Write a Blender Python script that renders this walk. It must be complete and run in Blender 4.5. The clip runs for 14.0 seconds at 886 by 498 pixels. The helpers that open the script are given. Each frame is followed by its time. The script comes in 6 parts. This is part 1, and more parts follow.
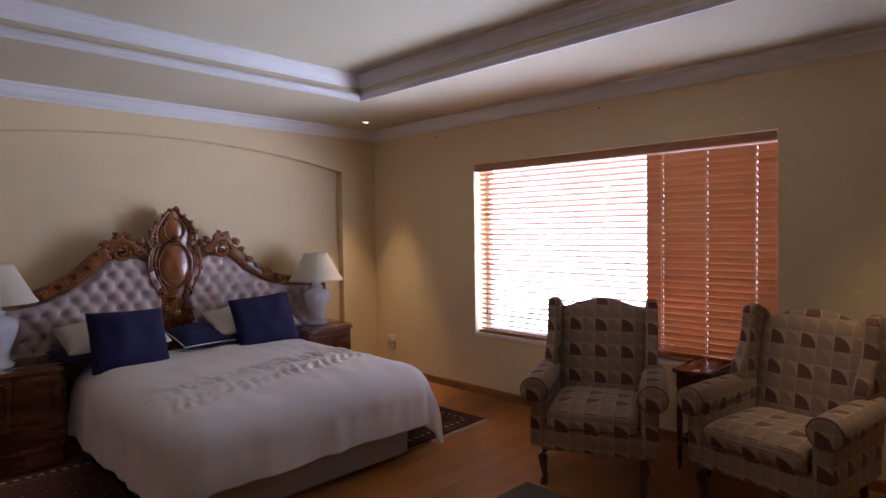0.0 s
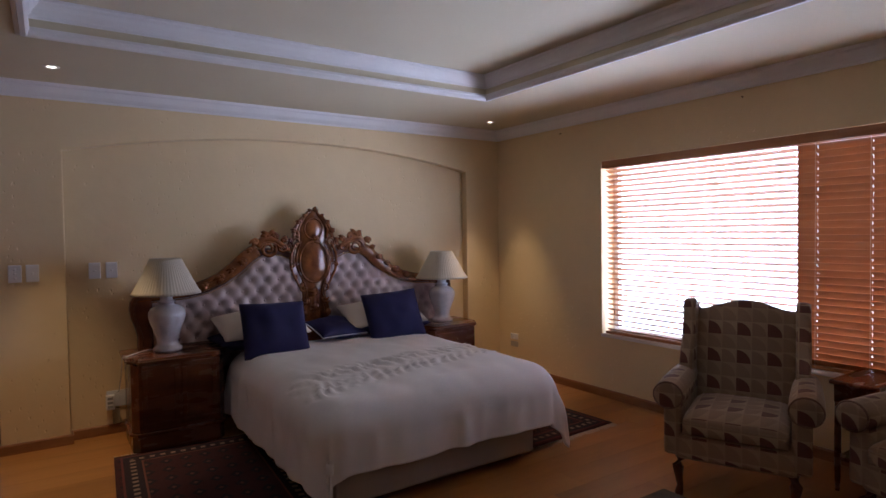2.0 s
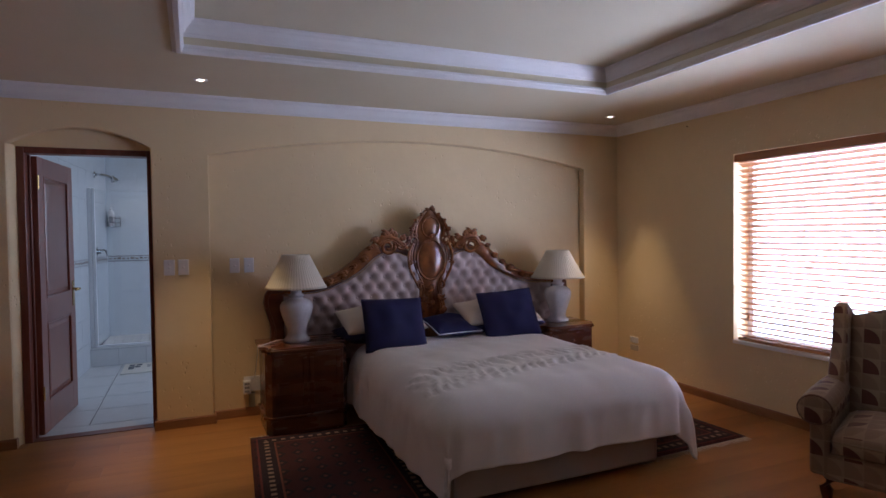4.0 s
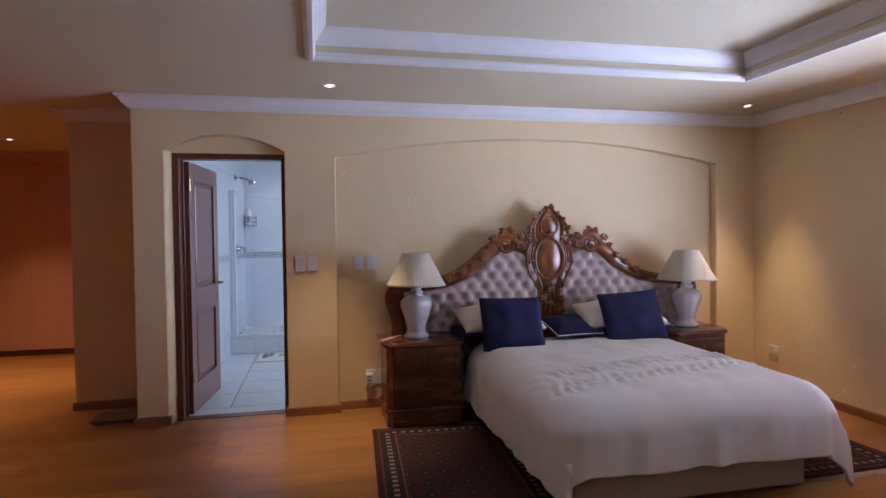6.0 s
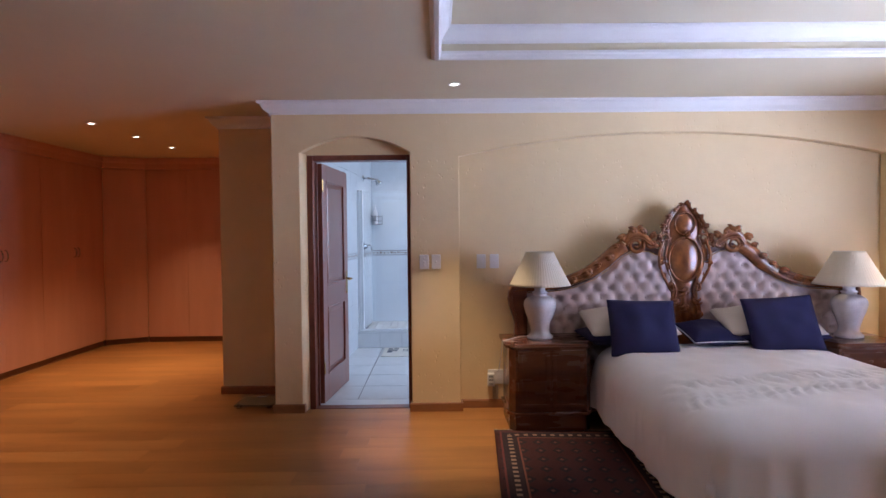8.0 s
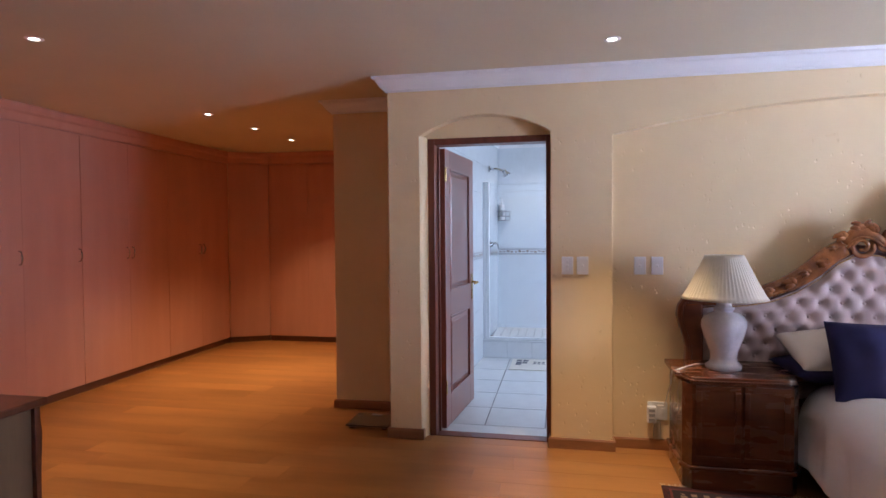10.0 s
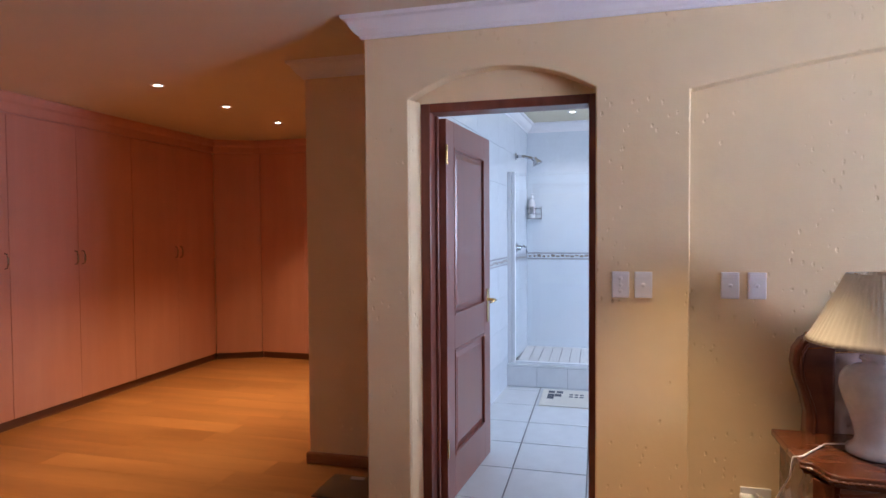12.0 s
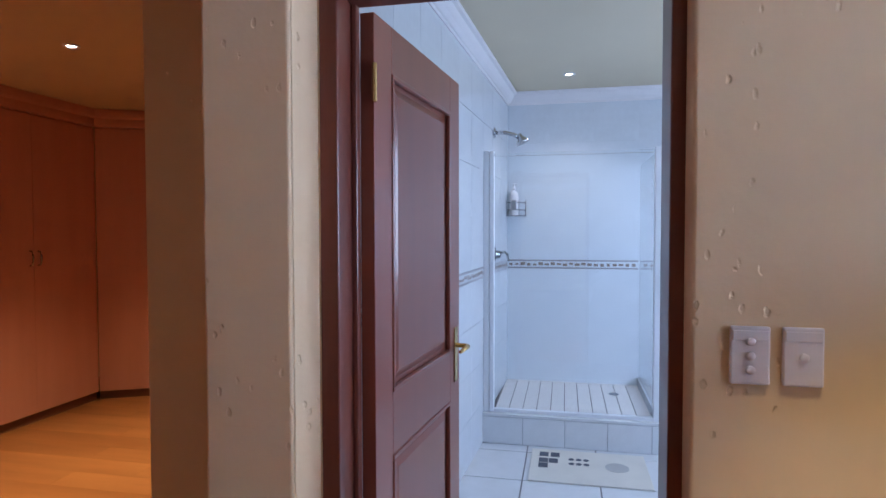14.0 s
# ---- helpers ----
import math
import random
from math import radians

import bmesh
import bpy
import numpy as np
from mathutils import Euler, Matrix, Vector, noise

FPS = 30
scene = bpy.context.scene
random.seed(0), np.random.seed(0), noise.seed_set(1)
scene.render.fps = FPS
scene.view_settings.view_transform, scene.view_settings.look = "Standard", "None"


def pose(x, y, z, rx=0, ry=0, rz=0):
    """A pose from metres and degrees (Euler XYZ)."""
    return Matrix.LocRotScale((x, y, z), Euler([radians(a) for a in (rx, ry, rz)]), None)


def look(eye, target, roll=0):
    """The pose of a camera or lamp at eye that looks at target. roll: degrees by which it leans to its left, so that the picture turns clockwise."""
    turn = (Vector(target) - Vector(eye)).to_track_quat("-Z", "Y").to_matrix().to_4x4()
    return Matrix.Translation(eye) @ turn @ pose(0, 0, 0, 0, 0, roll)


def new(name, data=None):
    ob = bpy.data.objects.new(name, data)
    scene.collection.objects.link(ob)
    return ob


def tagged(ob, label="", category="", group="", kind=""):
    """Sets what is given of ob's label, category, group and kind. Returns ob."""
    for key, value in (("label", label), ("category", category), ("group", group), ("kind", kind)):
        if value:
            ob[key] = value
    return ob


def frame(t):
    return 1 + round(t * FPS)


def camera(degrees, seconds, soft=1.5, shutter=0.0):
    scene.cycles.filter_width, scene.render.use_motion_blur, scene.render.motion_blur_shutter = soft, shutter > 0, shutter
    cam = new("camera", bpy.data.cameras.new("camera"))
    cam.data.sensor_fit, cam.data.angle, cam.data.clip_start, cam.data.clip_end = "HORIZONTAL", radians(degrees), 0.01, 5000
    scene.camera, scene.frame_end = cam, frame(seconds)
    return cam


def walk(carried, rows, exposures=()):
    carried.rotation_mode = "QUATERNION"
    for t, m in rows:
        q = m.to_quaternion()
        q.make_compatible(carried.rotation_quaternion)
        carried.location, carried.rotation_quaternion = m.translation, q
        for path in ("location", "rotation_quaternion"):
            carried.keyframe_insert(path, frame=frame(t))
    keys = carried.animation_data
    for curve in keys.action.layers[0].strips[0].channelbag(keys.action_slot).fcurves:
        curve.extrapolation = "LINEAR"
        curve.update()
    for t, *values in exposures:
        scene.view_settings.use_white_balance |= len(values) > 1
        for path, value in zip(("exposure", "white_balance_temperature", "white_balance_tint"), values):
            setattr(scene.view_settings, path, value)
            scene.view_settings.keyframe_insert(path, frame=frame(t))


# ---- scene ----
cam = camera(74.07, 14.0)
# seconds, eye x y z, yaw, pitch, roll
PATH = [
    (0.0, 0.044, 0.523, 1.456, -45.36, -1.85, 0.77),
    (0.5, 0.039, 0.537, 1.456, -42.91, -1.84, 0.79),
    (1.0, 0.025, 0.552, 1.453, -39.88, -1.81, 0.82),
    (1.5, 0.006, 0.539, 1.445, -36.66, -1.73, 0.86),
    (2.0, -0.013, 0.539, 1.442, -33.88, -1.66, 0.84),
    (2.5, -0.022, 0.547, 1.437, -31.30, -1.58, 0.83),
    (3.0, -0.034, 0.548, 1.435, -28.56, -1.56, 0.81),
    (5.5, -0.056, 0.604, 1.423, -14.92, -1.44, 0.69),
    (6.0, -0.075, 0.607, 1.425, -12.13, -1.45, 0.66),
    (6.5, -0.084, 0.609, 1.427, -9.43, -1.46, 0.63),
    (7.0, -0.093, 0.613, 1.428, -6.90, -1.48, 0.62),
    (7.5, -0.092, 0.632, 1.425, -3.92, -1.43, 0.60),
    (8.0, -0.097, 0.672, 1.425, -0.52, -1.46, 0.56),
    (8.5, -0.151, 0.780, 1.420, 3.04, -1.51, 0.61),
    (9.0, -0.209, 0.962, 1.415, 6.34, -1.59, 0.58),
    (9.2, -0.220, 1.056, 1.419, 7.46, -1.62, 0.49),
    (11.3, -0.288, 2.207, 1.448, 14.45, -1.70, 0.47),
    (11.5, -0.284, 2.330, 1.452, 14.56, -1.69, 0.38),
    (12.0, -0.311, 2.655, 1.448, 14.63, -1.80, 0.37),
    (12.5, -0.376, 2.995, 1.469, 14.54, -1.84, 0.38),
    (13.0, -0.436, 3.335, 1.461, 13.75, -1.90, 0.31),
    (13.5, -0.493, 3.721, 1.466, 12.63, -1.92, 0.29),
    (14.0, -0.567, 4.108, 1.453, 11.71, -1.85, 0.09),
]
walk(cam, [(t, pose(x, y, z, 90 + pitch, roll, yaw)) for t, x, y, z, yaw, pitch, roll in PATH],
     exposures=[(0.0, -0.55, 5820, 20), (1.5, -0.75, 5820, 20), (3.0, -0.92, 5780, 20), (5.5, -0.15, 5570, 20), (7.5, 0.33, 5520, 20), (9.0, 0.5, 5620, 20), (12.5, 0.68, 5570, 20), (14.0, 0.38, 5300, 20)])

# ---- world, sun, lamps ----
world = bpy.data.worlds.new("world")
scene.world = world
world.use_nodes = True
wn = world.node_tree.nodes
sky = wn.new("ShaderNodeTexSky")
sky.sky_type, sky.sun_disc = "NISHITA", False
sky.sun_elevation, sky.sun_rotation = radians(52), radians(60)
wn["Background"].inputs[1].default_value = 0.12
world.node_tree.links.new(sky.outputs[0], wn["Background"].inputs[0])


def lamp(name, kind, energy, colour, m, **kw):
    data = bpy.data.lights.new(name, kind)
    data.energy, data.color = energy, colour
    if "size" in kw:
        data.shape, data.size, data.size_y = "RECTANGLE", kw["size"][0], kw["size"][1]
    if "radius" in kw:
        data.shadow_soft_size = kw["radius"]
    if "angle" in kw:
        data.angle = radians(kw["angle"])
    if "cone" in kw:
        data.spot_size, data.spot_blend = radians(kw["cone"]), kw.get("blend", 0.8)
    ob = new(name, data)
    ob.matrix_world = m
    return ob


lamp("sun", "SUN", 3.0, (1.0, 0.95, 0.87), look((0, 0, 0), (0.5, 0.35, -0.9)), angle=0.5)
WARM = (1.0, 0.67, 0.29)
DOWNLIGHTS = [(-3.30, 6.18), (-3.27, 6.93), (-3.24, 7.69), (-3.02, 4.16), (0.03, 4.85), (3.51, 4.95), (3.50, 0.95)]
DRESS_W, ROOM_W, WINDOW_W, BATH_W = 96, 128, 230, 30
for i, (lx, ly) in enumerate(DOWNLIGHTS):
    lamp("downlight_lamp", "SPOT", DRESS_W if i < 4 else ROOM_W if i < 6 else 0.4 * ROOM_W, WARM if i < 4 else (1, 0.74, 0.38),
         look((lx, ly, 2.47), (lx, ly + 0.001, 0)), radius=0.03, cone=84 if i < 4 else 50, blend=1.0 if i < 4 else 0.8)
# daylight in the bedroom window's opening
lamp("window_daylight", "AREA", WINDOW_W, (0.74, 0.825, 1.0), look((4.18, 2.77, 1.25), (0, 2.77, 1.35)), size=(2.4, 1.6))
# daylight in the bathroom window's opening
lamp("bath_daylight", "AREA", BATH_W, (0.75, 0.87, 1.0), look((1.98, 7.1, 1.6), (-1, 7.1, 1.2)), size=(1.3, 1.1))
lamp("bath_downlight_lamp", "SPOT", 12, (1, 0.9, 0.75), look((-0.54, 8.57, 2.58), (-0.54, 8.571, 0)), radius=0.03, cone=120)

# ---- materials ----
def material(name, colour, rough=0.6, metal=0.0, spread=0.08, scale=6.0, fine=120.0, bump=0.15, depth=0.002, **kw):
    """A surface with two scales of variation in its colour and a fine relief."""
    m = bpy.data.materials.new(name)
    m.use_nodes = True
    n, l = m.node_tree.nodes, m.node_tree.links
    b = n["Principled BSDF"]
    co = n.new("ShaderNodeTexCoord")
    big, small = n.new("ShaderNodeTexNoise"), n.new("ShaderNodeTexNoise")
    big.inputs["Scale"].default_value, small.inputs["Scale"].default_value = scale, fine
    big.inputs["Detail"].default_value = 4
    for t in (big, small):
        l.new(co.outputs["Object"], t.inputs["Vector"])
    mix = n.new("ShaderNodeMix")
    mix.data_type = "FLOAT"
    mix.inputs[0].default_value = 0.35
    l.new(big.outputs["Fac"], mix.inputs[2])
    l.new(small.outputs["Fac"], mix.inputs[3])
    ramp = n.new("ShaderNodeMapRange")
    ramp.inputs[1].default_value, ramp.inputs[2].default_value = 0.3, 0.7
    ramp.inputs[3].default_value, ramp.inputs[4].default_value = 1 - spread, 1 + spread
    l.new(mix.outputs[0], ramp.inputs[0])
    tint = n.new("ShaderNodeVectorMath")
    tint.operation = "SCALE"
    tint.inputs[0].default_value = colour[:3]
    l.new(ramp.outputs[0], tint.inputs["Scale"])
    l.new(tint.outputs[0], b.inputs["Base Color"])
    b.inputs["Roughness"].default_value, b.inputs["Metallic"].default_value = rough, metal
    if bump:
        bp = n.new("ShaderNodeBump")
        bp.inputs["Strength"].default_value, bp.inputs["Distance"].default_value = bump, depth
        l.new(small.outputs["Fac"], bp.inputs["Height"])
        l.new(bp.outputs[0], b.inputs["Normal"])
    for k, v in kw.items():
        b.inputs[k.replace("_", " ")].default_value = v
    return m


CEIL = material("cream_ceiling_paint", (0.68, 0.605, 0.44), 0.8, spread=0.03, scale=2, fine=90, bump=0.1)
WHITE = material("white_moulding_paint", (0.82, 0.80, 0.80), 0.5, spread=0.03, bump=0.05)
EARTH = material("garden_ground", (0.10, 0.11, 0.05), 0.95, spread=0.3)
GLOW = bpy.data.materials.new("lamp_glow")
GLOW.use_nodes = True
GLOW.node_tree.nodes["Principled BSDF"].inputs["Emission Color"].default_value = (1, 0.9, 0.7, 1)
GLOW.node_tree.nodes["Principled BSDF"].inputs["Emission Strength"].default_value = 12


def nodes_of(name, rough=0.6):
    m = bpy.data.materials.new(name)
    m.use_nodes = True
    n, l = m.node_tree.nodes, m.node_tree.links
    b = n["Principled BSDF"]
    b.inputs["Roughness"].default_value = rough
    return m, n, l, b


def maths(n, l, op, a, b=None, c=None):
    x = n.new("ShaderNodeMath")
    x.operation = op
    for i, v in enumerate((a, b, c)):
        if v is None:
            continue
        if isinstance(v, (int, float)):
            x.inputs[i].default_value = v
        else:
            l.new(v, x.inputs[i])
    return x.outputs[0]


def blend(n, l, fac, a, b):
    x = n.new("ShaderNodeMix")
    x.data_type = "RGBA"
    for i, v in ((0, fac), (6, a), (7, b)):
        if isinstance(v, (int, float)):
            x.inputs[i].default_value = v
        elif isinstance(v, tuple):
            x.inputs[i].default_value = (*v, 1)
        else:
            l.new(v, x.inputs[i])
    return x.outputs[2]


def noise_tex(n, l, vec, scale, detail=3, stretch=None):
    if stretch:
        mp = n.new("ShaderNodeMapping")
        mp.inputs["Scale"].default_value = stretch
        l.new(vec, mp.inputs[0])
        vec = mp.outputs[0]
    t = n.new("ShaderNodeTexNoise")
    t.inputs["Scale"].default_value, t.inputs["Detail"].default_value = scale, detail
    l.new(vec, t.inputs["Vector"])
    return t.outputs["Fac"]


def wood(name, dark, light, rough, stretch=(1, 1, 1), scale=4.0, coat=0.0, per_piece=False, relief=0.12):
    """Wood with long grain; stretch squeezes the grain along an axis."""
    m, n, l, b = nodes_of(name, rough)
    co = n.new("ShaderNodeTexCoord")
    vec = co.outputs["Object"]
    if per_piece:
        oi = n.new("ShaderNodeObjectInfo")
        sh = n.new("ShaderNodeVectorMath")
        sh.operation = "MULTIPLY_ADD"
        comb = n.new("ShaderNodeCombineXYZ")
        for i in range(3):
            l.new(oi.outputs["Random"], comb.inputs[i])
        sh.inputs[1].default_value = (37, 53, 11)
        l.new(comb.outputs[0], sh.inputs[0])
        l.new(vec, sh.inputs[2])
        vec = sh.outputs[0]
    g1 = noise_tex(n, l, vec, scale, 5, stretch)
    g2 = noise_tex(n, l, vec, scale * 9, 3, stretch)
    f = maths(n, l, "ADD", maths(n, l, "MULTIPLY", g1, 0.85), maths(n, l, "MULTIPLY", g2, 0.15))
    mr = n.new("ShaderNodeMapRange")
    mr.inputs[1].default_value, mr.inputs[2].default_value = 0.32, 0.68
    l.new(f, mr.inputs[0])
    c = blend(n, l, mr.outputs[0], dark, light)
    if per_piece:
        k = maths(n, l, "MULTIPLY_ADD", oi.outputs["Random"], 0.09, 0.955)
        sc = n.new("ShaderNodeVectorMath")
        sc.operation = "SCALE"
        l.new(c, sc.inputs[0])
        l.new(k, sc.inputs["Scale"])
        c = sc.outputs[0]
    l.new(c, b.inputs["Base Color"])
    l.new(maths(n, l, "MULTIPLY_ADD", g1, 0.08, rough - 0.04), b.inputs["Roughness"])
    bp = n.new("ShaderNodeBump")
    bp.inputs["Strength"].default_value, bp.inputs["Distance"].default_value = relief, 0.001
    l.new(g2, bp.inputs["Height"])
    l.new(bp.outputs[0], b.inputs["Normal"])
    b.inputs["Coat Weight"].default_value = coat
    b.inputs["Coat Roughness"].default_value = 0.12
    return m


WOODFLOOR = wood("laminate_boards", (0.27, 0.105, 0.026), (0.46, 0.205, 0.054), 0.35, (0.5, 3, 1), 1.2, per_piece=True, relief=0.0)
SKIRT = wood("wood_skirting", (0.22, 0.09, 0.035), (0.36, 0.16, 0.065), 0.4, (1, 1, 6), 3.0)
DOORWOOD = wood("red_brown_door_wood", (0.225, 0.06, 0.034), (0.28, 0.08, 0.046), 0.30, (6, 6, 0.5), 1.5, coat=0.4, relief=0.0)
FRAMEWOOD = wood("dark_door_frame_wood", (0.13, 0.032, 0.018), (0.20, 0.058, 0.033), 0.33, (9, 9, 0.7), 2.0, coat=0.2, relief=0.01)
MAHOG = wood("dark_mahogany", (0.062, 0.016, 0.009), (0.145, 0.042, 0.019), 0.30, (1, 6, 6), 2.5, coat=0.3)
BURR = wood("polished_walnut", (0.125, 0.036, 0.010), (0.34, 0.115, 0.030), 0.2, (3, 3, 2), 5.0, coat=0.5)
STAINED = wood("warm_brown_stained_wood", (0.075, 0.020, 0.008), (0.16, 0.050, 0.017), 0.27, (1, 5, 5), 2.5, coat=0.35)
OLIVE = wood("chest_side_veneer", (0.13, 0.075, 0.035), (0.2, 0.125, 0.06), 0.5, (6, 6, 0.8), 2.0)
MAPLE = wood("cupboard_laminate", (0.57, 0.265, 0.18), (0.62, 0.30, 0.205), 0.42, (5, 5, 0.5), 1.6)
SLAT = wood("cedar_slats", (0.38, 0.15, 0.055), (0.52, 0.23, 0.09), 0.42, (8, 0.6, 8), 3.0, per_piece=True)
DARK = material("dark_plinth", (0.17, 0.075, 0.04), 0.6)
CHROME = material("chrome", (0.52, 0.53, 0.55), 0.12, 1.0, spread=0.03, bump=0)
BRASS = material("brass", (0.7, 0.5, 0.22), 0.25, 1.0, spread=0.08, bump=0)
PLASTIC = material("white_switch_plastic", (0.78, 0.76, 0.78), 0.35, spread=0.03, bump=0)
PANELGREY = material("grey_plastic", (0.3, 0.3, 0.32), 0.5)
VELVET = material("pinkish_grey_velvet", (0.50, 0.39, 0.37), 0.8, spread=0.08, scale=9, fine=200, Sheen_Weight=0.4)
BASECLOTH = material("beige_bed_base_cloth", (0.46, 0.40, 0.38), 0.9, spread=0.06, fine=300)
LINEN = material("white_linen", (0.88, 0.875, 0.91), 0.85, spread=0.035, scale=5, fine=260, bump=0.2, depth=0.0008)
PILLOW = material("cream_pillow_cotton", (0.68, 0.61, 0.54), 0.9, spread=0.05, fine=200)
NAVY = material("navy_cotton", (0.012, 0.011, 0.070), 0.85, spread=0.15, scale=12, fine=350, bump=0.3)
CERAMIC = material("lamp_ceramic", (0.62, 0.60, 0.63), 0.22, spread=0.1, scale=18, fine=60)
SHADE = material("lamp_shade_cloth", (0.62, 0.55, 0.44), 0.9, spread=0.04, fine=250)
WHITECURB = material("white_glazed_strips", (0.82, 0.78, 0.74), 0.25, spread=0.06, bump=0.03)
FLOORTILE = material("pale_floor_tile", (0.74, 0.76, 0.78), 0.18, spread=0.05, scale=9, bump=0.03)
ALU = material("white_aluminium", (0.80, 0.82, 0.85), 0.35, spread=0.02, bump=0)
MATCLOTH = material("cream_bath_mat", (0.70, 0.68, 0.62), 0.95, spread=0.06, fine=200, bump=0.4, depth=0.003)
MOTIF = material("charcoal_motif", (0.10, 0.11, 0.14), 0.95, fine=200)
FRINGE = material("cream_wool_fringe", (0.62, 0.55, 0.46), 0.95, spread=0.1)

GLASS = bpy.data.materials.new("clear_glass")
GLASS.use_nodes = True
_b = GLASS.node_tree.nodes["Principled BSDF"]
_b.inputs["Transmission Weight"].default_value, _b.inputs["Roughness"].default_value = 1.0, 0.02
_b.inputs["IOR"].default_value = 1.45
_b.inputs["Base Color"].default_value = (0.94, 0.97, 0.98, 1)


def plaster(name, colour):
    """Old painted plaster with trowel marks and small chipped pits."""
    m, n, l, b = nodes_of(name, 0.72)
    co = n.new("ShaderNodeTexCoord").outputs["Object"]
    big, mid, fine = noise_tex(n, l, co, 1.3, 4), noise_tex(n, l, co, 9, 4), noise_tex(n, l, co, 60, 3)
    f = maths(n, l, "ADD", maths(n, l, "MULTIPLY", big, 0.12), maths(n, l, "MULTIPLY", mid, 0.06))
    k = maths(n, l, "ADD", f, 0.91)
    vo = n.new("ShaderNodeTexVoronoi")
    vo.inputs["Scale"].default_value = 30
    mp = n.new("ShaderNodeMapping")
    mp.inputs["Scale"].default_value = (1, 1, 0.55)
    l.new(co, mp.inputs[0])
    l.new(mp.outputs[0], vo.inputs["Vector"])
    sel = maths(n, l, "GREATER_THAN", noise_tex(n, l, co, 2.2, 2), 0.50)
    pr = n.new("ShaderNodeMapRange")
    pr.interpolation_type = "SMOOTHSTEP"
    pr.inputs[1].default_value, pr.inputs[2].default_value = 0.36, 0.24
    l.new(maths(n, l, "ADD", vo.outputs["Distance"], maths(n, l, "MULTIPLY", fine, 0.3)), pr.inputs[0])
    pit = maths(n, l, "MULTIPLY", pr.outputs[0], sel)
    sc = n.new("ShaderNodeVectorMath")
    sc.operation = "SCALE"
    sc.inputs[0].default_value = colour
    l.new(k, sc.inputs["Scale"])
    l.new(sc.outputs[0], b.inputs["Base Color"])
    h = maths(n, l, "ADD", maths(n, l, "MULTIPLY", mid, 0.35), maths(n, l, "MULTIPLY", fine, 0.05))
    h = maths(n, l, "SUBTRACT", h, maths(n, l, "MULTIPLY", pit, 0.5))
    bp = n.new("ShaderNodeBump")
    bp.inputs["Strength"].default_value, bp.inputs["Distance"].default_value = 0.8, 0.008
    l.new(h, bp.inputs["Height"])
    l.new(bp.outputs[0], b.inputs["Normal"])
    return m


PLASTER = plaster("cream_plaster", (0.77, 0.595, 0.35))


def fabric():
    """Woven upholstery: rows of quarter circles in browns and beiges."""
    m, n, l, b = nodes_of("quarter_circle_upholstery", 0.9)
    uv = n.new("ShaderNodeTexCoord").outputs["UV"]
    s = n.new("ShaderNodeVectorMath")
    s.operation = "SCALE"
    s.inputs["Scale"].default_value = 1 / 0.08
    l.new(uv, s.inputs[0])
    fr, fl = n.new("ShaderNodeVectorMath"), n.new("ShaderNodeVectorMath")
    fr.operation, fl.operation = "FRACTION", "FLOOR"
    l.new(s.outputs[0], fr.inputs[0])
    l.new(s.outputs[0], fl.inputs[0])
    xy, id_ = n.new("ShaderNodeSeparateXYZ"), n.new("ShaderNodeSeparateXYZ")
    l.new(fr.outputs[0], xy.inputs[0])
    l.new(fl.outputs[0], id_.inputs[0])
    d = maths(n, l, "SQRT", maths(n, l, "ADD", maths(n, l, "POWER", xy.outputs[0], 2), maths(n, l, "POWER", xy.outputs[1], 2)))
    inside = maths(n, l, "LESS_THAN", d, 0.93)
    wn_ = n.new("ShaderNodeTexWhiteNoise")
    wn_.noise_dimensions = "2D"
    l.new(fl.outputs[0], wn_.inputs["Vector"])
    odd = maths(n, l, "FLOORED_MODULO", id_.outputs[1], 2)
    third = maths(n, l, "FLOORED_MODULO", maths(n, l, "ADD", id_.outputs[0], maths(n, l, "MULTIPLY", id_.outputs[1], 2)), 3)
    brown = maths(n, l, "MULTIPLY", maths(n, l, "LESS_THAN", maths(n, l, "FLOORED_MODULO", id_.outputs[0], 2), 0.5), maths(n, l, "LESS_THAN", odd, 0.5))
    motif = blend(n, l, brown, (0.30, 0.195, 0.135), (0.15, 0.06, 0.046))
    motif = blend(n, l, maths(n, l, "MULTIPLY", odd, 0.8), motif, (0.31, 0.21, 0.14))
    wave = maths(n, l, "SINE", maths(n, l, "MULTIPLY", d, 60))
    ground = blend(n, l, maths(n, l, "MULTIPLY", maths(n, l, "GREATER_THAN", wave, 0.2), 0.4), (0.44, 0.315, 0.21), (0.33, 0.225, 0.15))
    ground = blend(n, l, maths(n, l, "MULTIPLY", odd, 0.75), ground, (0.36, 0.25, 0.165))
    c = blend(n, l, inside, ground, motif)
    weave = noise_tex(n, l, uv, 420, 2)
    sc = n.new("ShaderNodeVectorMath")
    sc.operation = "SCALE"
    l.new(c, sc.inputs[0])
    l.new(maths(n, l, "MULTIPLY_ADD", weave, 0.5, 0.75), sc.inputs["Scale"])
    l.new(sc.outputs[0], b.inputs["Base Color"])
    bp = n.new("ShaderNodeBump")
    bp.inputs["Strength"].default_value, bp.inputs["Distance"].default_value = 0.4, 0.001
    l.new(weave, bp.inputs["Height"])
    l.new(bp.outputs[0], b.inputs["Normal"])
    b.inputs["Sheen Weight"].default_value = 0.2
    return m


FABRIC = fabric()


